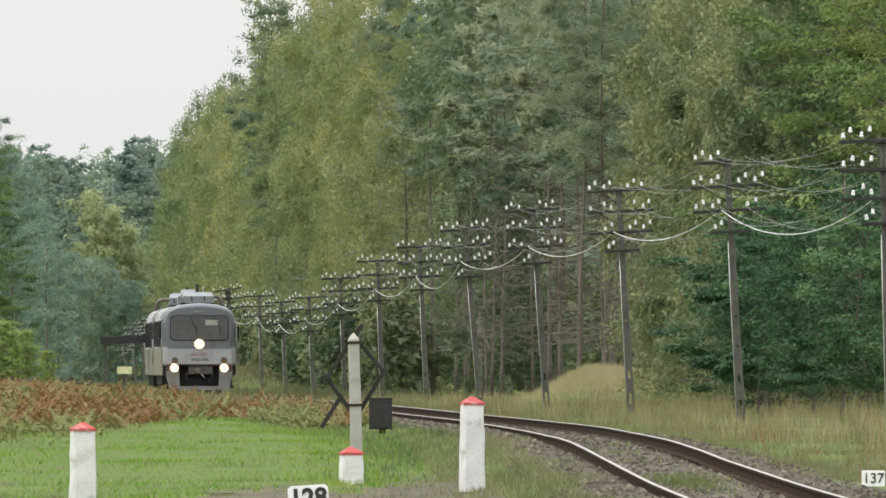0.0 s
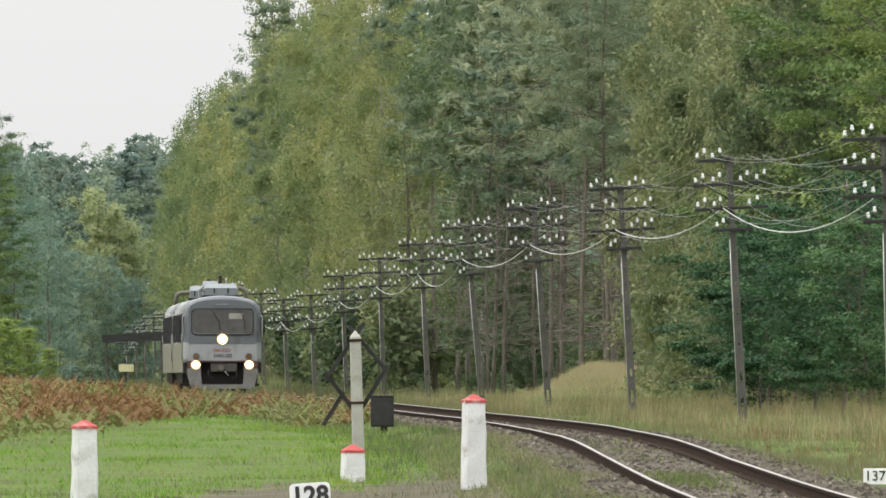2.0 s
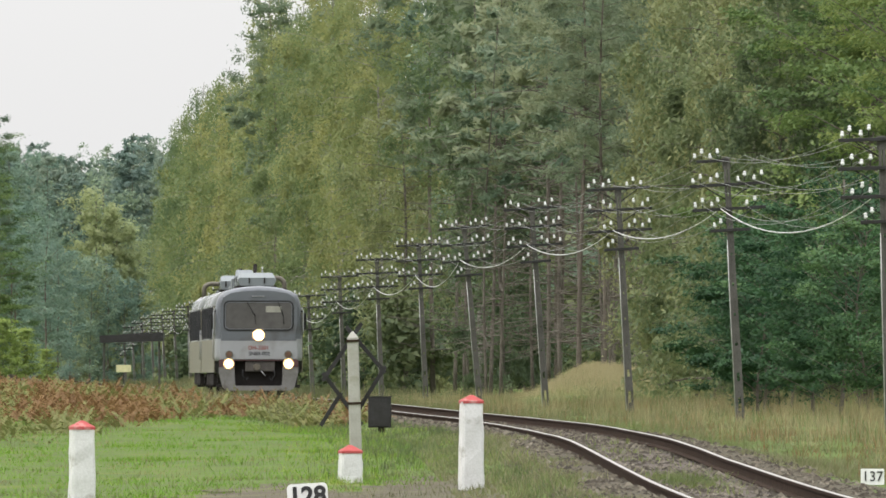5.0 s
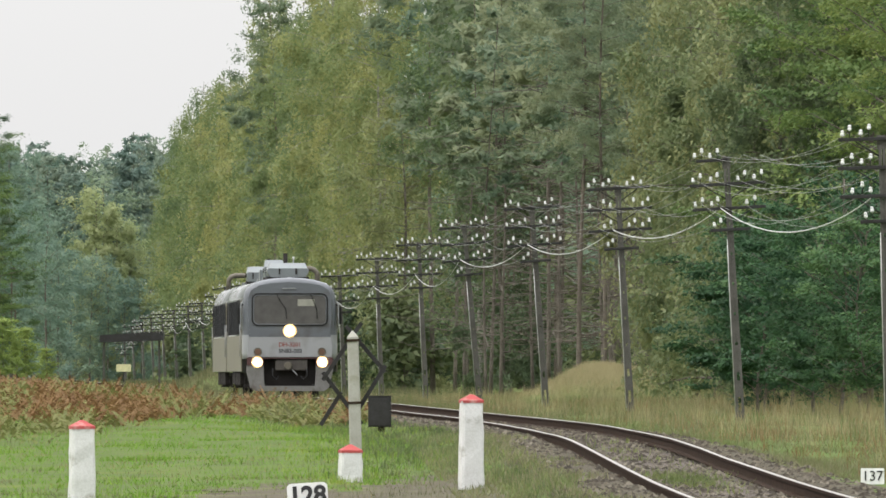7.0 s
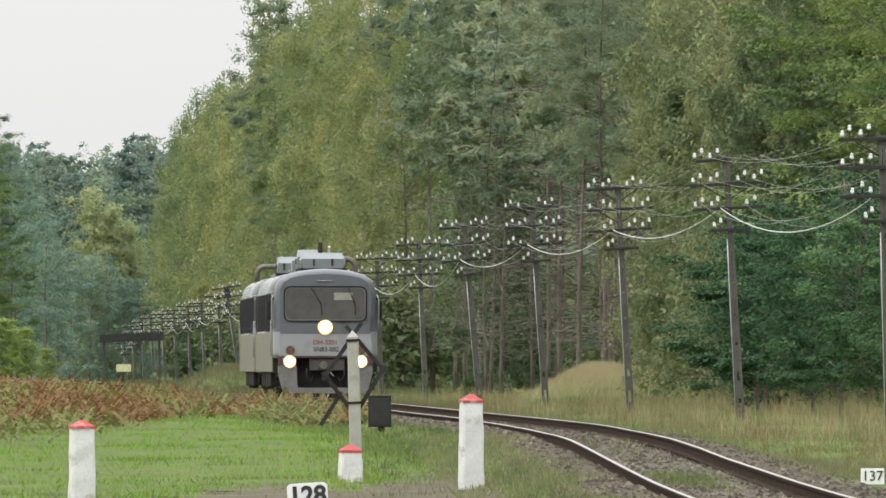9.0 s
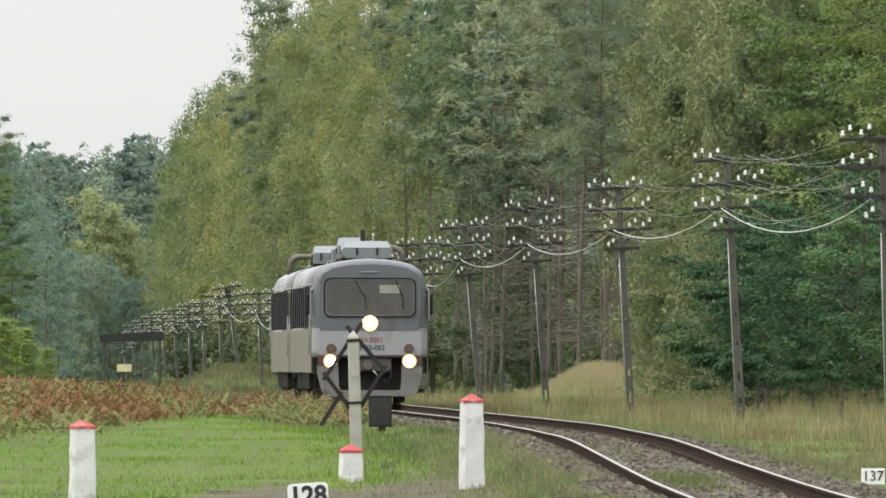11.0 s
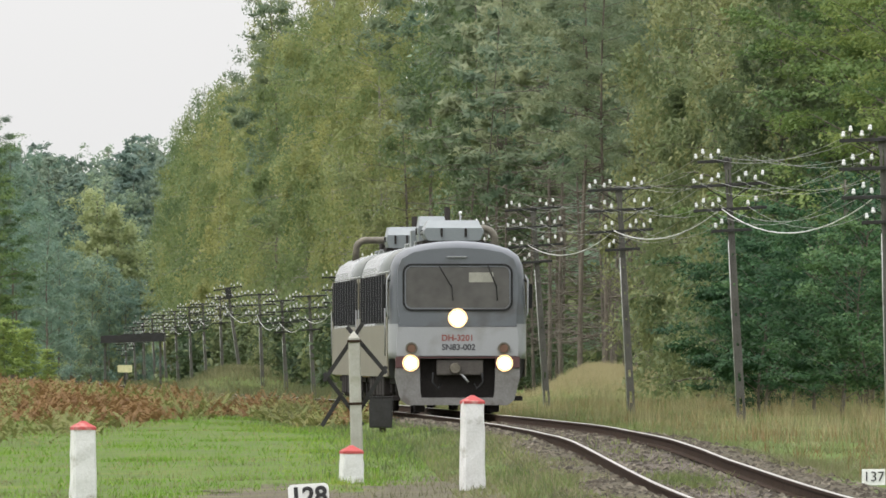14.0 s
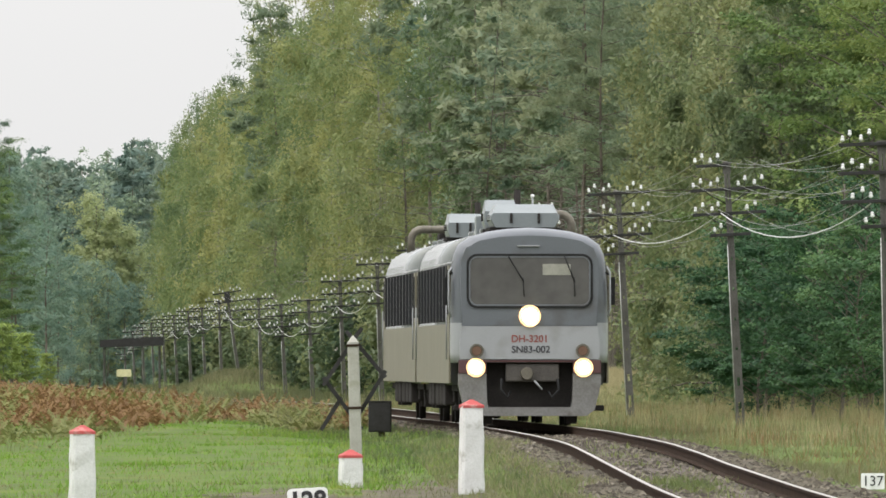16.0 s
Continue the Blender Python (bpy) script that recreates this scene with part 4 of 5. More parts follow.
# ---------------------------------------------------------------- posts and signs by the crossing
def marker_post(x, y, top, width, lean, label):
    ob = thing("marker_post", pose(x, y, gz(x, y) - 0.06, lean, lean, 12), label, "post", "white marker posts with red tops")
    w = width / 2
    hh = top - gz(x, y) + 0.06
    bm = bmesh.new()
    rng = random.Random(int(x * 100))
    rings = []
    for k, z in enumerate(np.linspace(0, hh - w * 0.62, 7)):
        f = 1.06 - 0.10 * k / 6
        c = 0.2 * w
        pts = [(w - c, -w), (w, -w + c), (w, w - c), (w - c, w), (-w + c, w), (-w, w - c), (-w, -w + c), (-w + c, -w)]
        rings.append([bm.verts.new((px * f + rng.uniform(-1, 1) * 0.006, py * f + rng.uniform(-1, 1) * 0.006, z)) for px, py in pts])
    for a, b in zip(rings, rings[1:]):
        for k in range(8):
            bm.faces.new((a[k], a[(k + 1) % 8], b[(k + 1) % 8], b[k]))
    bm.faces.new(rings[0][::-1])
    bm.faces.new(rings[-1])
    part("shaft", bm, WHITEWASH, ob)
    bm = bmesh.new()
    zt = hh - w * 0.62
    lo = [bm.verts.new((sx * w * 0.985, sy * w * 0.985, zt - w * 0.16)) for sx, sy in ((-1, -1), (1, -1), (1, 1), (-1, 1))]
    mid = [bm.verts.new((sx * w * 0.975, sy * w * 0.975, zt + 0.01)) for sx, sy in ((-1, -1), (1, -1), (1, 1), (-1, 1))]
    tip = [bm.verts.new((sx * w * 0.12, sy * w * 0.12, hh)) for sx, sy in ((-1, -1), (1, -1), (1, 1), (-1, 1))]
    for a, b in ((lo, mid), (mid, tip)):
        for k in range(4):
            bm.faces.new((a[k], a[(k + 1) % 4], b[(k + 1) % 4], b[k]))
    bm.faces.new(tip)
    bm.faces.new(lo[::-1])
    part("cap", bm, RED, ob, "faded red pyramid top")


marker_post(0.324, 180, 0.886, 0.25, 0, "tall whitewashed concrete marker post with a faded red top")
marker_post(-1.121, 190, 0.260, 0.26, 0, "short chipped white marker post with a red top")
marker_post(-4.045, 176, 0.608, 0.262, 0, "whitewashed marker post with a red top in the meadow")


def number_stone(x, y, top, w, h, text, size, post_w, label, n=6, tilt=0.0):
    z = gz(x, y) - 0.05
    ob = thing("hectometre_sign", pose(x, y, z, 0, tilt, 0), label, "sign", "hectometre signs")
    t = top - z
    if post_w:
        part("post", boxed(0, 0.05, (t - h) / 2 + 0.05, post_w, 0.06, t - h + 0.1, 0.01), CONCRETE, ob)
    part("plate", prism(bmesh.new(), rounded(w, t - h, t, 0.05 if not post_w else 0.012, n), -0.05, 0.02 if post_w else 0.08), SIGN_WHITE, ob)
    words(text, size, 0.004, BLACK, pose(0, -0.055, t - (size * 0.52 if not post_w else h / 2), 90, 0, 0), ob, "lettering", "black painted numerals", 0.0 if post_w else 0.009)


number_stone(-1.455, 170, -0.053, 0.44, 0.36, "128", 0.27, 0, "white rounded hectometre stone with black numerals in the verge", tilt=-3.5)
number_stone(4.976, 182, 0.026, 0.27, 0.185, "137", 0.165, 0.08, "small white hectometre plate with black numerals beside the track")


def crossing_frame():
    d = 236
    x = -1.307
    z = gz(x, d) - 0.06

    ob = thing("concrete_post", pose(x, d, z, 0, -1.6, 0), "tall pointed grey concrete post with iron bands", "post")
    h = 1.884
    w = 0.088
    bm = bmesh.new()
    rings = []
    for zz, f in ((0, 1.05), (h - 0.10, 0.97)):
        rings.append([bm.verts.new((a * w * f, b * w * f, zz)) for a, b in ((-0.8, -1), (0.8, -1), (1, -0.8), (1, 0.8), (0.8, 1), (-0.8, 1), (-1, 0.8), (-1, -0.8))])
    rings.append([bm.verts.new((a * w * 0.12, b * w * 0.12, h)) for a, b in ((-0.8, -1), (0.8, -1), (1, -0.8), (1, 0.8), (0.8, 1), (-0.8, 1), (-1, 0.8), (-1, -0.8))])
    for a, b in zip(rings, rings[1:]):
        for q in range(8):
            bm.faces.new((a[q], a[(q + 1) % 8], b[(q + 1) % 8], b[q]))
    bm.faces.new(rings[0][::-1])
    bm.faces.new(rings[-1])
    part("shaft", bm, CONCRETE, ob)
    for hb in (1.738, 0.80):
        part("iron_band", boxed(0, 0, hb, 0.20, 0.20, 0.036, 0.004), RUST, ob)
    # warning crosses seen from behind: flat iron boards bolted to the post
    cross = thing("crossing_cross", pose(x, d + 0.12, z + 0.06), "black backs of two stacked warning crosses on the post", "warning sign")
    for i, (x0, z0, x1, z1) in enumerate(((0.085, 1.944, -0.501, 1.078), (-0.153, 1.893, 0.441, 1.197), (0.441, 1.299, -0.102, 0.416), (-0.501, 1.197, 0.085, 0.416), (-0.221, 0.900, -0.535, 0.399))):
        ln, an = math.hypot(x1 - x0, z1 - z0), math.atan2(z1 - z0, x1 - x0)
        bm = boxed(0, 0, 0, ln, 0.018, 0.062, 0.003, m=Matrix.Translation(((x0 + x1) / 2, 0.022 * i, (z0 + z1) / 2)) @ Matrix.Rotation(-an, 4, "Y"))
        part("board", bm, DARK_STEEL, cross)
    return x


crossing_frame()


def relay_box():
    d = 292
    x = -1.176
    z = gz(x, d) - 0.03
    ob = thing("relay_box", pose(x, d, z), "dark rusty trackside relay box on a short stand", "equipment box")
    top = 0.620 - z
    bot = 0.053 - z
    part("cabinet", boxed(0, 0, (top + bot) / 2, 0.431, 0.24, top - bot, 0.012), DARK_STEEL, ob)
    part("door", boxed(0, -0.126, (top + bot) / 2, 0.378, 0.014, (top - bot) * 0.9, 0.004), DARK_STEEL, ob)
    part("lid", boxed(0, 0, top + 0.008, 0.452, 0.27, 0.016, 0.003), DARK_STEEL, ob)
    part("stand", boxed(0.03, 0, bot / 2, 0.12, 0.10, bot + 0.02, 0.005), RUST, ob)


relay_box()


def shelter():
    d = 640
    x = -12.66
    z = gz(x, d)
    ob = thing("platform_shelter", pose(x, d, z), "small open trackside shelter with a dark flat roof", "shelter")
    top = 2.493 - z
    bm = prism(bmesh.new(), [(-1.3, top - 0.42), (1.28, top - 0.34), (1.3, top), (-1.3, top - 0.12)], -1.5, 1.5)
    part("roof", bm, DARK_STEEL, ob)
    for sx in (-1.15, 1.1):
        for sy in (-1.3, 1.3):
            part("post", boxed(sx, sy, (top - 0.4) / 2, 0.045, 0.045, top - 0.3, 0.0032), POLE_CONCRETE, ob)
    pile = thing("white_rubble", pose(-11.103, 610, gz(-11.103, 610)), "small heap of pale broken slabs beside the track", "rubble")
    for dx, w, hh, r in ((-0.2, 0.22, 0.42, 8), (0.05, 0.3, 0.3, -12), (0.28, 0.2, 0.36, 20)):
        part("slab", boxed(dx, 0, hh / 2, w, 0.2, hh, 0.02, m=Matrix.Rotation(radians(r), 4, "Z")), CONCRETE, pile)
    x, d = -12.194, 600
    z = gz(x, d)
    sg = thing("yellow_board", pose(x, d, z), "faded yellow trackside board on a post", "sign")
    zt = 1.185 - z
    part("board", boxed(0, 0, zt - 0.14, 0.56, 0.03, 0.28, 0.0032), mat("faded_yellow", (0.55, 0.52, 0.30), 0.7), sg)
    part("post", boxed(0, 0.04, zt / 2, 0.06, 0.05, zt, 0.005), DARK_STEEL, sg)


shelter()


# ---------------------------------------------------------------- the railcar
GREY = mat("railcar_blue_grey", (0.098, 0.106, 0.118), 0.42, dark=(0.083, 0.09, 0.10), scale=1.5, fine=30, bump=0.04, spec=0.5,
           wear=(0.07, 0.07, 0.072), wear_scale=1.2)
ROOF = mat("railcar_roof_grey", (0.125, 0.135, 0.125), 0.16, dark=(0.10, 0.108, 0.10), scale=1.2, fine=20, bump=0.05, spec=0.5)
LIGHT = mat("railcar_light_grey", (0.245, 0.252, 0.26), 0.4, dark=(0.225, 0.23, 0.236), scale=1.6, fine=25, bump=0.04, spec=0.5,
            wear=(0.20, 0.20, 0.198), wear_scale=1.4)
BEIGE = mat("railcar_side_panel", (0.15, 0.138, 0.10), 0.5, dark=(0.12, 0.11, 0.08), scale=1.2, fine=20, bump=0.05, spec=0.2)
MAROON = mat("railcar_red_stripe", (0.088, 0.042, 0.042), 0.5, dark=(0.062, 0.03, 0.03), bump=0.03)
GLASS = mat("dark_window_glass", (0.03, 0.03, 0.032), 0.6, dark=(0.016, 0.016, 0.017), bump=0, spec=0.0)
SCREEN = mat("windscreen_glass", (0.080, 0.076, 0.072), 0.10, dark=(0.055, 0.052, 0.05), scale=1.0, fine=4, bump=0, spec=0.5)
RUBBER = mat("black_rubber", (0.018, 0.018, 0.018), 0.8, dark=(0.03, 0.03, 0.03), bump=0.1, spec=0.0)
GRIME = mat("underframe_grime", (0.03, 0.027, 0.025), 0.85, dark=(0.02, 0.018, 0.017), scale=5, fine=30, bump=0.3, spec=0.05)
TAIL = mat("tail_lamp_lens", (0.13, 0.075, 0.05), 0.3, dark=(0.10, 0.055, 0.038), bump=0)
POD = mat("roof_unit_grey", (0.158, 0.176, 0.178), 0.4, dark=(0.13, 0.145, 0.148), scale=2, fine=25, bump=0.05, spec=0.4)
BEAM = mat("worn_grey_beam", (0.075, 0.068, 0.06), 0.7, dark=(0.045, 0.04, 0.036), scale=5, fine=40, bump=0.2)
CREAM = mat("cream_card", (0.27, 0.265, 0.225), 0.7, bump=0)
PIPE = mat("exhaust_pipe", (0.16, 0.145, 0.115), 0.55, 0.5, dark=(0.09, 0.08, 0.065), bump=0.2)
LETTER = mat("dark_lettering", (0.04, 0.04, 0.045), 0.6, bump=0)
RED_LETTER = mat("red_lettering", (0.22, 0.06, 0.048), 0.6, bump=0)
# the light grey darkened for the apron's shading, with random grime blotches
APRON = mat("shaded_grimy_apron", (0.165, 0.163, 0.158), 0.5, dark=(0.105, 0.10, 0.092), scale=2.2, fine=25, bump=0.06, spec=0.4, wear=(0.085, 0.078, 0.068), wear_scale=2.5)
PILLAR = mat("dark_grey_pillar", (0.10, 0.10, 0.105), 0.5, dark=(0.07, 0.07, 0.072), bump=0)
LAMP = glow("headlamp_glow", (1.0, 0.90, 0.78), 200.0)
# added glow round each lens, standing in for the lamp's warm halo
HALO_GLOW = glow("lamp_halo_glow", (1.0, 0.66, 0.30), 0.95)
CAR = 21.5
HALF = [(1.34, 0.74), (1.40, 0.95), (1.41, 1.30), (1.41, 1.85), (1.395, 2.45), (1.37, 2.85), (1.335, 3.07), (1.25, 3.25), (1.05, 3.39), (0.74, 3.48), (0.38, 3.53), (0.0, 3.55)]


def section(inset, drop=0.0, lo=0.74):
    s = (1.41 - inset) / 1.41
    half = [(x * s, max(z, lo) - drop * step(2.6, 3.5, z)) for x, z in HALF]
    return half + [(-x, z) for x, z in half[-2::-1]]


def shell(rings_at, z_split=None):
    """Body shell from ring to ring: (y, inset, drop, lowest z). Faces below z_split take the second material."""
    bm = bmesh.new()
    rings = [[bm.verts.new((x, y, z)) for x, z in section(i, d, lo)] for y, i, d, lo in rings_at]
    k = len(rings[0])
    for a, b in zip(rings, rings[1:]):
        for j in range(k):
            f = bm.faces.new((a[j], b[j], b[(j + 1) % k], a[(j + 1) % k]))
            f.smooth = True
            f.material_index = int(z_split is not None and f.calc_center_median().z < z_split)
    bm.faces.new(rings[0])
    bm.faces.new(rings[-1][::-1])
    return bm


def disc(x, z, y, r, depth, n=24):
    bm = bmesh.new()
    tube(bm, [(x, y, z), (x, y + depth * 0.4, z), (x, y + depth, z)], [r * 0.85, r, r], n)
    return bm


def ring(outer, inner, y0, y1):
    bm = bmesh.new()
    v = [[bm.verts.new((x, y, z)) for x, z in o] for o, y in ((outer, y0), (inner, y0), (inner, y1), (outer, y1))]
    k = len(outer)
    for a, b in ((0, 1), (1, 2), (2, 3), (3, 0)):
        for j in range(k):
            bm.faces.new((v[a][j], v[a][(j + 1) % k], v[b][(j + 1) % k], v[b][j]))
    return bm


def bogie(car, y):
    b = part("bogie", boxed(0, y, 0.55, 2.3, 2.9, 0.24, 0.05), GRIME, car)
    for dy in (-1.1, 1.1):
        for sx in (-0.76, 0.76):
            bm = bmesh.new()
            tube(bm, [(sx - 0.06, y + dy, 0.42), (sx + 0.06, y + dy, 0.42)], [0.42, 0.40], 20)
            part("wheel", bm, GRIME, b)
        bm = bmesh.new()
        tube(bm, [(-1.05, y + dy, 0.42), (1.05, y + dy, 0.42)], 0.09, 8)
        part("axle", bm, GRIME, b)
    for sx in (-1.08, 1.08):
        part("axle_box", boxed(sx, y - 1.1, 0.45, 0.22, 0.35, 0.34, 0.03), GRIME, b)
        part("axle_box", boxed(sx, y + 1.1, 0.45, 0.22, 0.35, 0.34, 0.03), GRIME, b)


def side_details(car):
    for s in (-1, 1):
        x = s * 1.41
        band = part("window_band", boxed(x, CAR / 2 + 0.4, 2.38, 0.034, CAR - 1.6, 1.0, 0.003), RUBBER, car, "black window band")
        n = 9
        for i in range(n):
            y = 2.3 + (i + 0.5) * (CAR - 3.4) / n
            part("window", boxed(x + s * 0.004, y, 2.38, 0.032, (CAR - 3.4) / n - 0.16, 0.9, 0.003), GLASS, band)
            part("pillar", boxed(x + s * 0.005, y - (CAR - 3.4) / n / 2, 2.38, 0.034, 0.07, 0.99, 0.002), PILLAR, band)
        part("lower_panel", boxed(x - s * 0.002, CAR / 2 + 0.2, 1.30, 0.034, CAR - 0.5, 1.06, 0.004), BEIGE, car, "beige-grey lower side panel")
        for y in (0.95, CAR - 0.6):
            door = part("door", boxed(x + s * 0.001, y, 1.85, 0.034, 0.9, 2.05, 0.004), BEIGE, car)
            part("door_window", boxed(x + s * 0.004, y, 2.40, 0.034, 0.62, 0.8, 0.004), GLASS, door)
            part("handrail", tube(bmesh.new(), [(x + s * 0.03, y + 0.55, 1.2), (x + s * 0.03, y + 0.55, 2.2)], 0.012, 6), LIGHT, car)
        for y, w in ((5.6, 1.6), (7.6, 1.5), (9.8, 2.0), (12.4, 1.4), (14.4, 1.8)):
            part("underfloor_case", boxed(s * 1.12, y, 0.58, 0.5, w, 0.44, 0.04), GRIME, car)
        part("equipment_skirt", boxed(s * 0.98, CAR / 2, 0.60, 0.5, CAR - 8.2, 0.36, 0.03), GRIME, car)
        part("gutter", boxed(s * 1.365, CAR / 2, 2.93, 0.02, CAR - 0.8, 0.03, 0.004), ROOF, car)


def roof_pod(car, y, w, ln, h, cx=0.0):
    """A housing with an undercut foot, a bulging waist and a bevelled top."""
    z = 3.57
    bm = bmesh.new()
    rings = []
    for yy, t, k in ((y, 0.62, 0.97), (y + 0.04, 0.66, 1.0), (y + 0.34, 1.0, 1.0), (y + ln - 0.34, 1.0, 1.0), (y + ln, 0.62, 0.97)):
        half = [(0.425, 0.0), (0.455, 0.06), (0.5, 0.34), (0.5, 0.50), (0.47, 0.62), (0.47 - 0.055 * (t - 0.62) / 0.38, t)]
        half = half + [(-a, b) for a, b in half[::-1]]
        rings.append([bm.verts.new((cx + a * w * k, yy, z + b * h)) for a, b in half])
    n = len(rings[0])
    for a, b in zip(rings, rings[1:]):
        for q in range(n):
            bm.faces.new((a[q], b[q], b[(q + 1) % n], a[(q + 1) % n]))
    bm.faces.new(rings[0])
    bm.faces.new(rings[-1][::-1])
    pod = part("roof_unit", bm, POD, car, "pale grey bevelled ventilation housing on the roof")
    part("base_frame", boxed(cx, y + ln / 2 + 0.03, z - 0.025, w * 1.02, ln * 1.0, 0.06, 0.01), GRIME, pod)
    for q in (-0.2, 0.2):
        part("bracket", boxed(cx + q * w, y - 0.012, z + h * 0.40, 0.045, 0.04, h * 0.42, 0.005), GRIME, pod)
    for q in range(5):
        part("louvre", boxed(cx - w * 0.495, y + ln * (0.22 + 0.14 * q), z + h * 0.42, 0.02, 0.05, h * 0.26, 0.004), GRIME, pod)


def roof_details(car, lead):
    if lead:
        roof_pod(car, 2.4, 1.24, 2.6, 0.42)
        roof_pod(car, 6.6, 0.62, 1.7, 0.54, -0.30)
        part("roof_box", boxed(-0.56, 9.0, 3.66, 0.26, 0.9, 0.36, 0.03), POD, car)
    else:
        roof_pod(car, 2.4, 0.64, 2.2, 0.46, -0.42)
        roof_pod(car, 6.8, 1.0, 2.2, 0.50, -0.1)
    s, y, reach = (1, 6.0, 0.97) if lead else (-1, 16.0, 1.02)
    arc = [(s * (reach - 0.22 + 0.22 * math.sin(a)), y, 3.62 + 0.22 * math.cos(a)) for a in np.linspace(0, math.pi / 2, 7)]
    bm = tube(bmesh.new(), [(s * (reach + 0.01), y, 3.30)] + arc[::-1] + [(s * 0.3, y, 3.84), (s * 0.05, y + 0.3, 3.84)], 0.078, 10)
    part("exhaust_pipe", bm, PIPE, car, "curved brown exhaust pipe on the roof")
    part("silencer", boxed(0.0, y + 0.9, 3.64, 0.9, 1.2, 0.34, 0.08), GRIME, car)
    part("exhaust_stub", tube(bmesh.new(), [(0.11, 9.8, 3.4), (0.11, 9.8, 4.33)], 0.062, 10), GRIME, car)
    mast = part("aerial", tube(bmesh.new(), [(0.24, 5.4, 3.4), (0.24, 5.4, 4.14)], 0.018, 6), LIGHT, car)
    part("aerial_knob", tube(bmesh.new(), [(0.24, 5.4, 4.13), (0.24, 5.4, 4.15), (0.24, 5.4, 4.19), (0.24, 5.4, 4.20)], [0.02, 0.035, 0.035, 0.015], 8), PORCELAIN, mast, "white aerial knob")
    for yy in (7.5, 11.0, 14.2):
        part("roof_vent", boxed(-0.45, yy, 3.53, 0.4, 0.5, 0.12, 0.03), ROOF, car)


def cab_front(car):
    mask_out = [(1.18, 1.80), (1.235, 2.45), (1.225, 2.97), (1.14, 3.18), (0.91, 3.31), (0.53, 3.38), (0, 3.405)]
    mask_out = mask_out + [(-x, z) for x, z in mask_out[-2::-1]]
    m = part("cab_mask", prism(bmesh.new(), mask_out, -0.03, 0.08), GREY, car, "dark grey cab front")
    glass = part("windscreen", prism(bmesh.new(), rounded(2.19, 2.14, 3.05, 0.16), -0.040, 0.0), SCREEN, m, "wide dark rounded windscreen")
    part("windscreen_frame", ring(rounded(2.175, 2.148, 3.042, 0.158), rounded(2.115, 2.178, 3.012, 0.13), -0.048, -0.03), GREY, glass, "grey inner frame")
    part("windscreen_seal", ring(rounded(2.25, 2.11, 3.08, 0.19), rounded(2.17, 2.15, 3.04, 0.155), -0.052, -0.02), RUBBER, glass)
    for x, e in ((-0.38, 0.3), (0.62, 0.2)):
        w = part("wiper", tube(bmesh.new(), [(x, -0.075, 3.03), (x + e * 0.9, -0.07, 2.58)], 0.012, 5), RUBBER, glass)
        part("wiper_blade", tube(bmesh.new(), [(x + e * 0.86, -0.068, 2.66), (x + e * 0.93, -0.068, 2.32)], 0.010, 5), RUBBER, w)
    part("route_card", boxed(0.48, -0.043, 2.80, 0.5, 0.006, 0.20, 0.0), CREAM, glass, "pale route card in the window")
    part("cab_handle", boxed(-0.02, -0.05, 3.22, 0.4, 0.03, 0.022, 0.006), LIGHT, m)
    lower = part("front_panel", prism(bmesh.new(), [(-1.24, 1.20), (1.24, 1.20), (1.25, 1.5), (1.215, 1.79), (-1.215, 1.79), (-1.25, 1.5)], -0.045, 0.08), LIGHT, car, "light grey lower cab panel")
    for s in (-1, 1):
        part("bumper_band", boxed(s * 1.02, 0.0, 1.065, 0.50, 0.10, 0.235, 0.012), MAROON, car, "dark maroon lamp band")
    part("stripe", boxed(0, 0.02, 1.165, 1.6, 0.10, 0.035, 0.004), MAROON, car, "dark red stripe")
    words("SN83-002", 0.17, 0.003, LETTER, pose(0.02, -0.050, 1.37, 90, 0, 0), lower, "lettering", "dark painted numerals", 0.003)
    words("DH-3201", 0.175, 0.003, RED_LETTER, pose(0.0, -0.050, 1.56, 90, 0, 0), lower, "lettering", "faded red painted numerals", 0.003)
    # bumper apron with the dark coupling opening
    apron_out = [(1.27, 0.945), (1.27, 0.75), (1.16, 0.30), (1.02, 0.19), (-1.02, 0.19), (-1.16, 0.30), (-1.27, 0.75), (-1.27, 0.945),
                 (-0.77, 0.945), (-0.77, 0.80), (-0.76, 0.50), (-0.74, 0.345), (0.74, 0.345), (0.76, 0.50), (0.77, 0.80), (0.77, 0.945)]
    ap = part("apron", prism(bmesh.new(), apron_out, -0.03, 0.5), APRON, car, "grimy mid-grey bumper apron with its shading painted in")
    part("recess", prism(bmesh.new(), [(-0.8, 0.34), (0.8, 0.34), (0.8, 1.16), (-0.8, 1.16)], 0.30, 0.6), GRIME, ap, "black coupling recess")
    part("coupler_beam", boxed(0.05, 0.12, 0.96, 0.95, 0.2, 0.32, 0.03), BEAM, ap)
    cp = part("coupler", tube(bmesh.new(), [(-0.05, -0.12, 0.94), (-0.05, 0.05, 0.94), (-0.05, 0.4, 0.94)], [0.10, 0.12, 0.08], 14), PIPE, ap)
    part("coupler_lever", tube(bmesh.new(), [(0.08, -0.06, 0.82), (0.22, -0.06, 0.66)], 0.018, 6), LIGHT, cp)
    for s in (-1, 1):
        part("brake_hose", tube(bmesh.new(), [(s * 0.5, 0.0, 0.85), (s * 0.52, -0.05, 0.66), (s * 0.40, -0.05, 0.52), (s * 0.34, 0.1, 0.62)], 0.022, 6), RUBBER, ap)
        part("rail_guard", boxed(s * 0.76, 0.3, 0.22, 0.2, 0.1, 0.34, 0.02), GRIME, ap)
        part("step_bracket", boxed(s * 1.22, 0.5, 0.33, 0.24, 0.4, 0.10, 0.02), GRIME, ap)
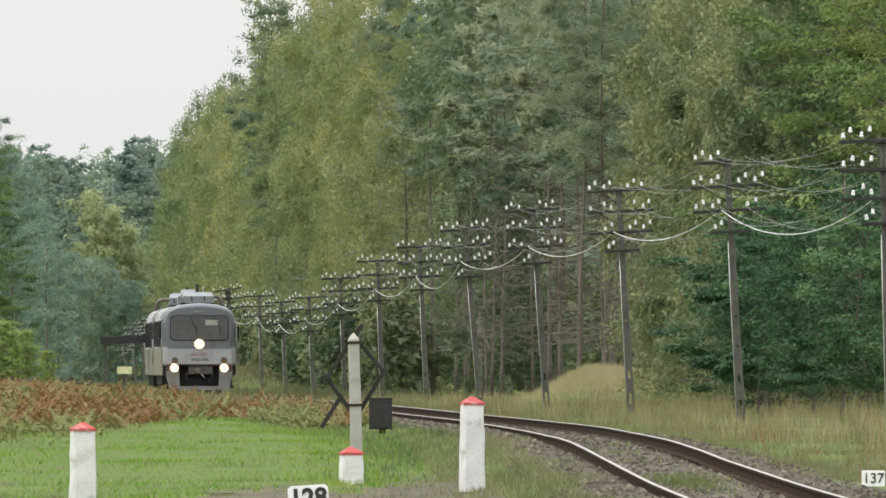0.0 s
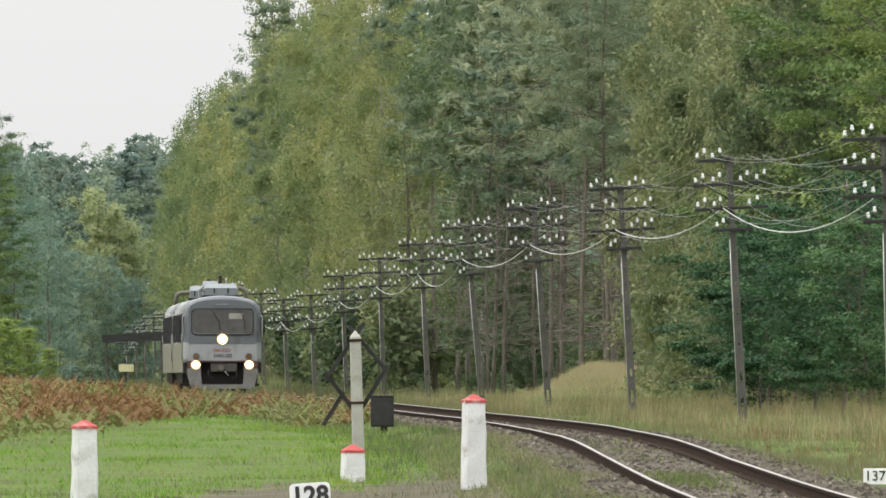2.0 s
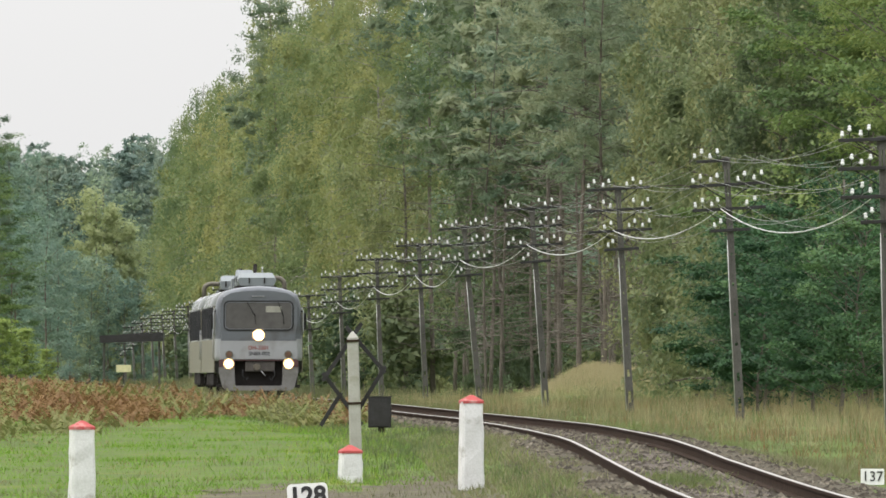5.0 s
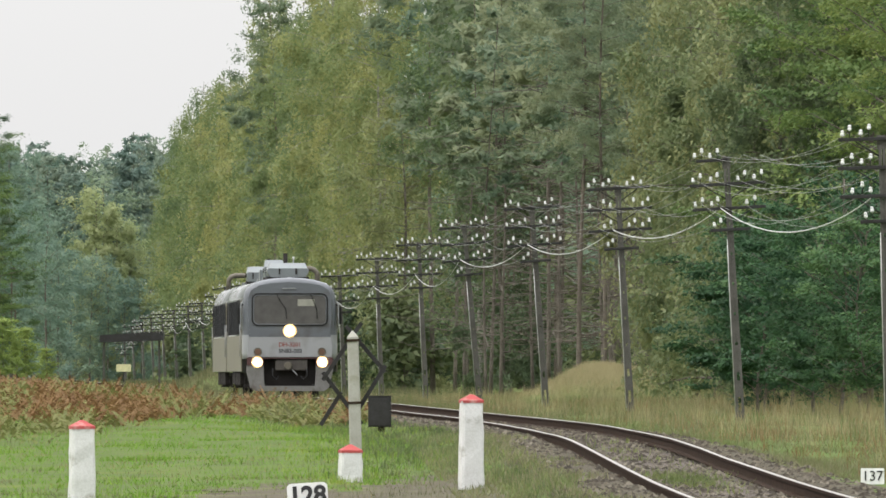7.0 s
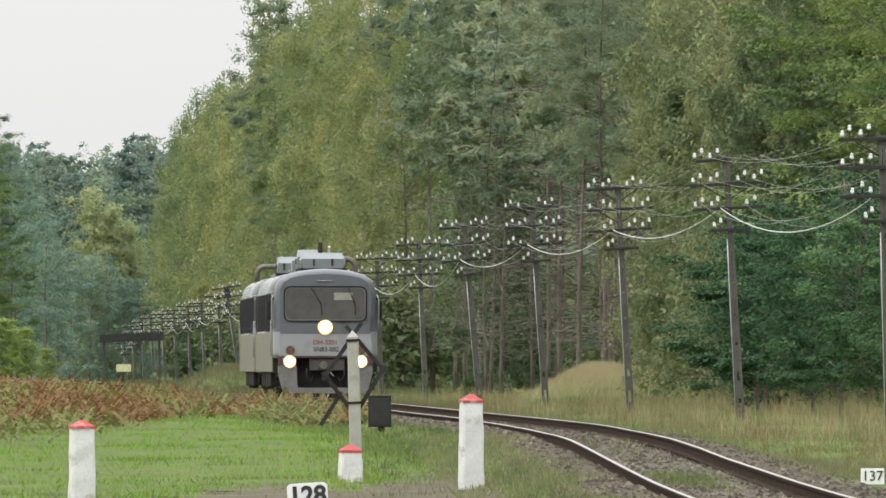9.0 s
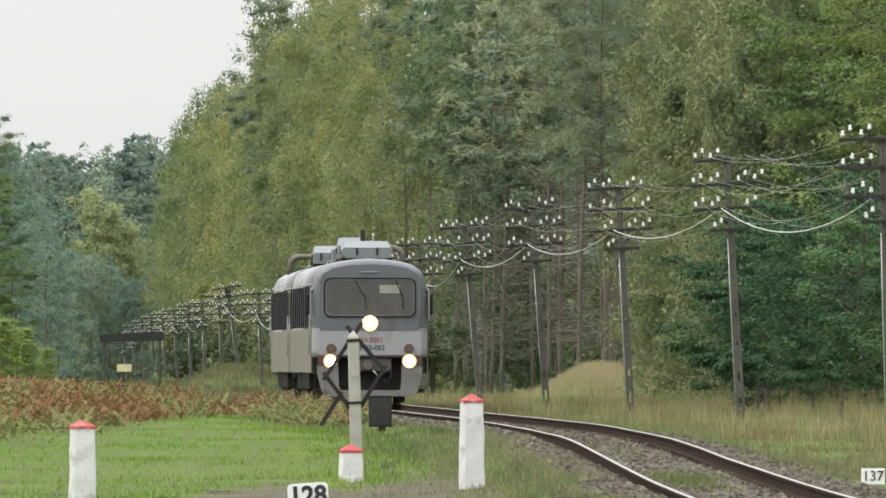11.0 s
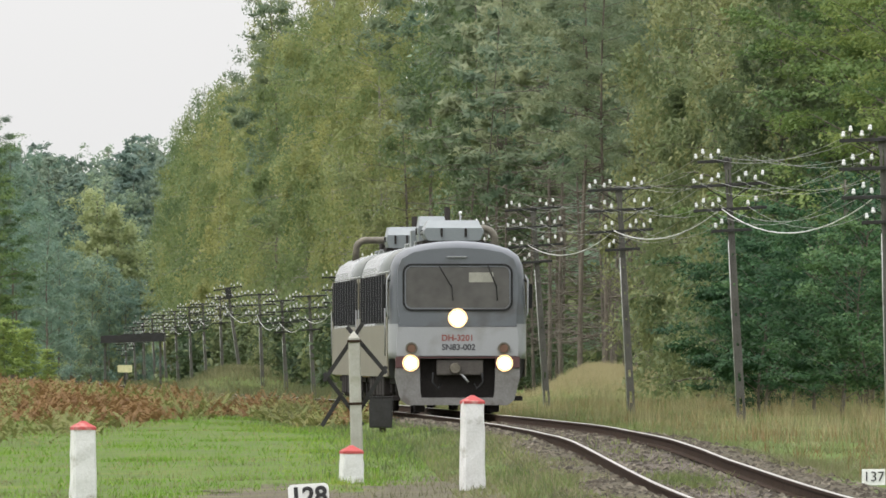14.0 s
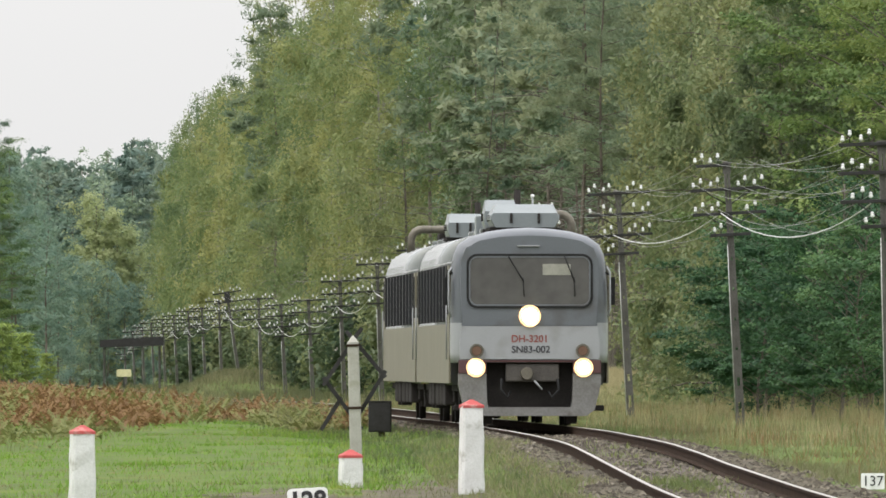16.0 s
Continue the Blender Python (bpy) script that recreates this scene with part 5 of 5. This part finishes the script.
        lens = part("headlamp", disc(s * 0.96, 1.05, -0.075, 0.11, 0.06), LAMP, car, "lit white headlamp")
        # the halo of the lamp, drawn as a glowing ring
        part("halo_ring", ring([(s * 0.96 + 0.17 * math.cos(a), 1.05 + 0.17 * math.sin(a)) for a in np.linspace(0, 6.283, 25)[:-1]],
                              [(s * 0.96 + 0.105 * math.cos(a), 1.05 + 0.105 * math.sin(a)) for a in np.linspace(0, 6.283, 25)[:-1]], -0.068, -0.02), HALO_GLOW, lens, "warm glowing ring drawn as the lamp's halo")
        tl = part("tail_lamp", disc(s * 0.945, 1.35, -0.09, 0.095, 0.06), TAIL, car, "unlit dull red tail lamp")
        part("lamp_rim", ring([(s * 0.945 + 0.125 * math.cos(a), 1.35 + 0.125 * math.sin(a)) for a in np.linspace(0, 6.283, 25)[:-1]],
                              [(s * 0.945 + 0.092 * math.cos(a), 1.35 + 0.092 * math.sin(a)) for a in np.linspace(0, 6.283, 25)[:-1]], -0.095, -0.03), PIPE, tl)
        mi = part("mirror", boxed(s * 1.495, 0.30, 2.42, 0.085, 0.14, 0.5, 0.025), RUBBER, car, "black wing mirror")
        part("mirror_arm", tube(bmesh.new(), [(s * 1.36, 0.35, 2.75), (s * 1.46, 0.32, 2.70)], 0.018, 6), RUBBER, mi)
        part("handrail", tube(bmesh.new(), [(s * 1.40, 0.18, 1.95), (s * 1.44, 0.16, 2.1), (s * 1.44, 0.16, 2.75), (s * 1.38, 0.18, 2.85)], 0.018, 6), LIGHT, car)
    top = part("headlamp", disc(0.0, 1.97, -0.10, 0.13, 0.07), LAMP, m, "lit white headlamp")
    # halo of the top lamp, again a glowing ring
    part("halo_ring", ring([(0.195 * math.cos(a), 1.97 + 0.195 * math.sin(a)) for a in np.linspace(0, 6.283, 25)[:-1]],
                          [(0.125 * math.cos(a), 1.97 + 0.125 * math.sin(a)) for a in np.linspace(0, 6.283, 25)[:-1]], -0.09, -0.03), HALO_GLOW, top, "warm glowing ring drawn as the lamp's halo")


def car_thing(nose, label):
    car = thing("railcar", Matrix(), label, "railcar", "cars of the railcar set")
    part("body", shell([(0.95 if nose else 0.05, 0, 0, 0.74), (CAR, 0, 0, 0.74)]), ROOF, car, "silver-grey body shell")
    if nose:
        cab = part("cab_nose", shell([(0.05, 0.20, 0.15, 1.14), (0.10, 0.10, 0.075, 1.14), (0.21, 0.035, 0.03, 1.14), (0.40, 0.0, 0.0, 1.14), (0.946, 0.0, 0.0, 1.14)], 1.86),
                   GREY, car, "dark grey rounded cab shell")
        cab.data.materials.append(LIGHT)
    side_details(car)
    roof_details(car, nose)
    bogie(car, 3.4)
    bogie(car, CAR - 3.4)
    part("underframe", boxed(0, CAR / 2 + 0.3, 0.70, 2.5, CAR - 1.2, 0.16, 0.02), GRIME, car)
    if nose:
        cab_front(car)
        part("gangway", boxed(0, CAR + 0.2, 2.05, 2.0, 0.38, 2.3, 0.06), RUBBER, car, "black rubber gangway bellows")
    return car


front_car = car_thing(True, "grey diesel railcar with lit headlamps, leading, on the track")
rear_car = car_thing(False, "grey diesel railcar trailing car coupled behind the leading one")


def on_line(d0):
    d1 = d0 + CAR
    x0, x1, z0, z1 = float(line_x(d0)), float(line_x(d1)), float(rail_z(d0)), float(rail_z(d1))
    return pose(x0 - 0.03, d0, z0, math.degrees(math.atan2(z1 - z0, CAR)), 0, math.degrees(math.atan2(x0 - x1, CAR)))


def motions():
    times = [0.5 * k for k in range(33)]
    walk(front_car, [(t, on_line(280.0 + 20.4 * (16 - t))) for t in times])
    walk(rear_car, [(t, on_line(280.0 + CAR + 0.4 + 20.4 * (16 - t))) for t in times])


motions()
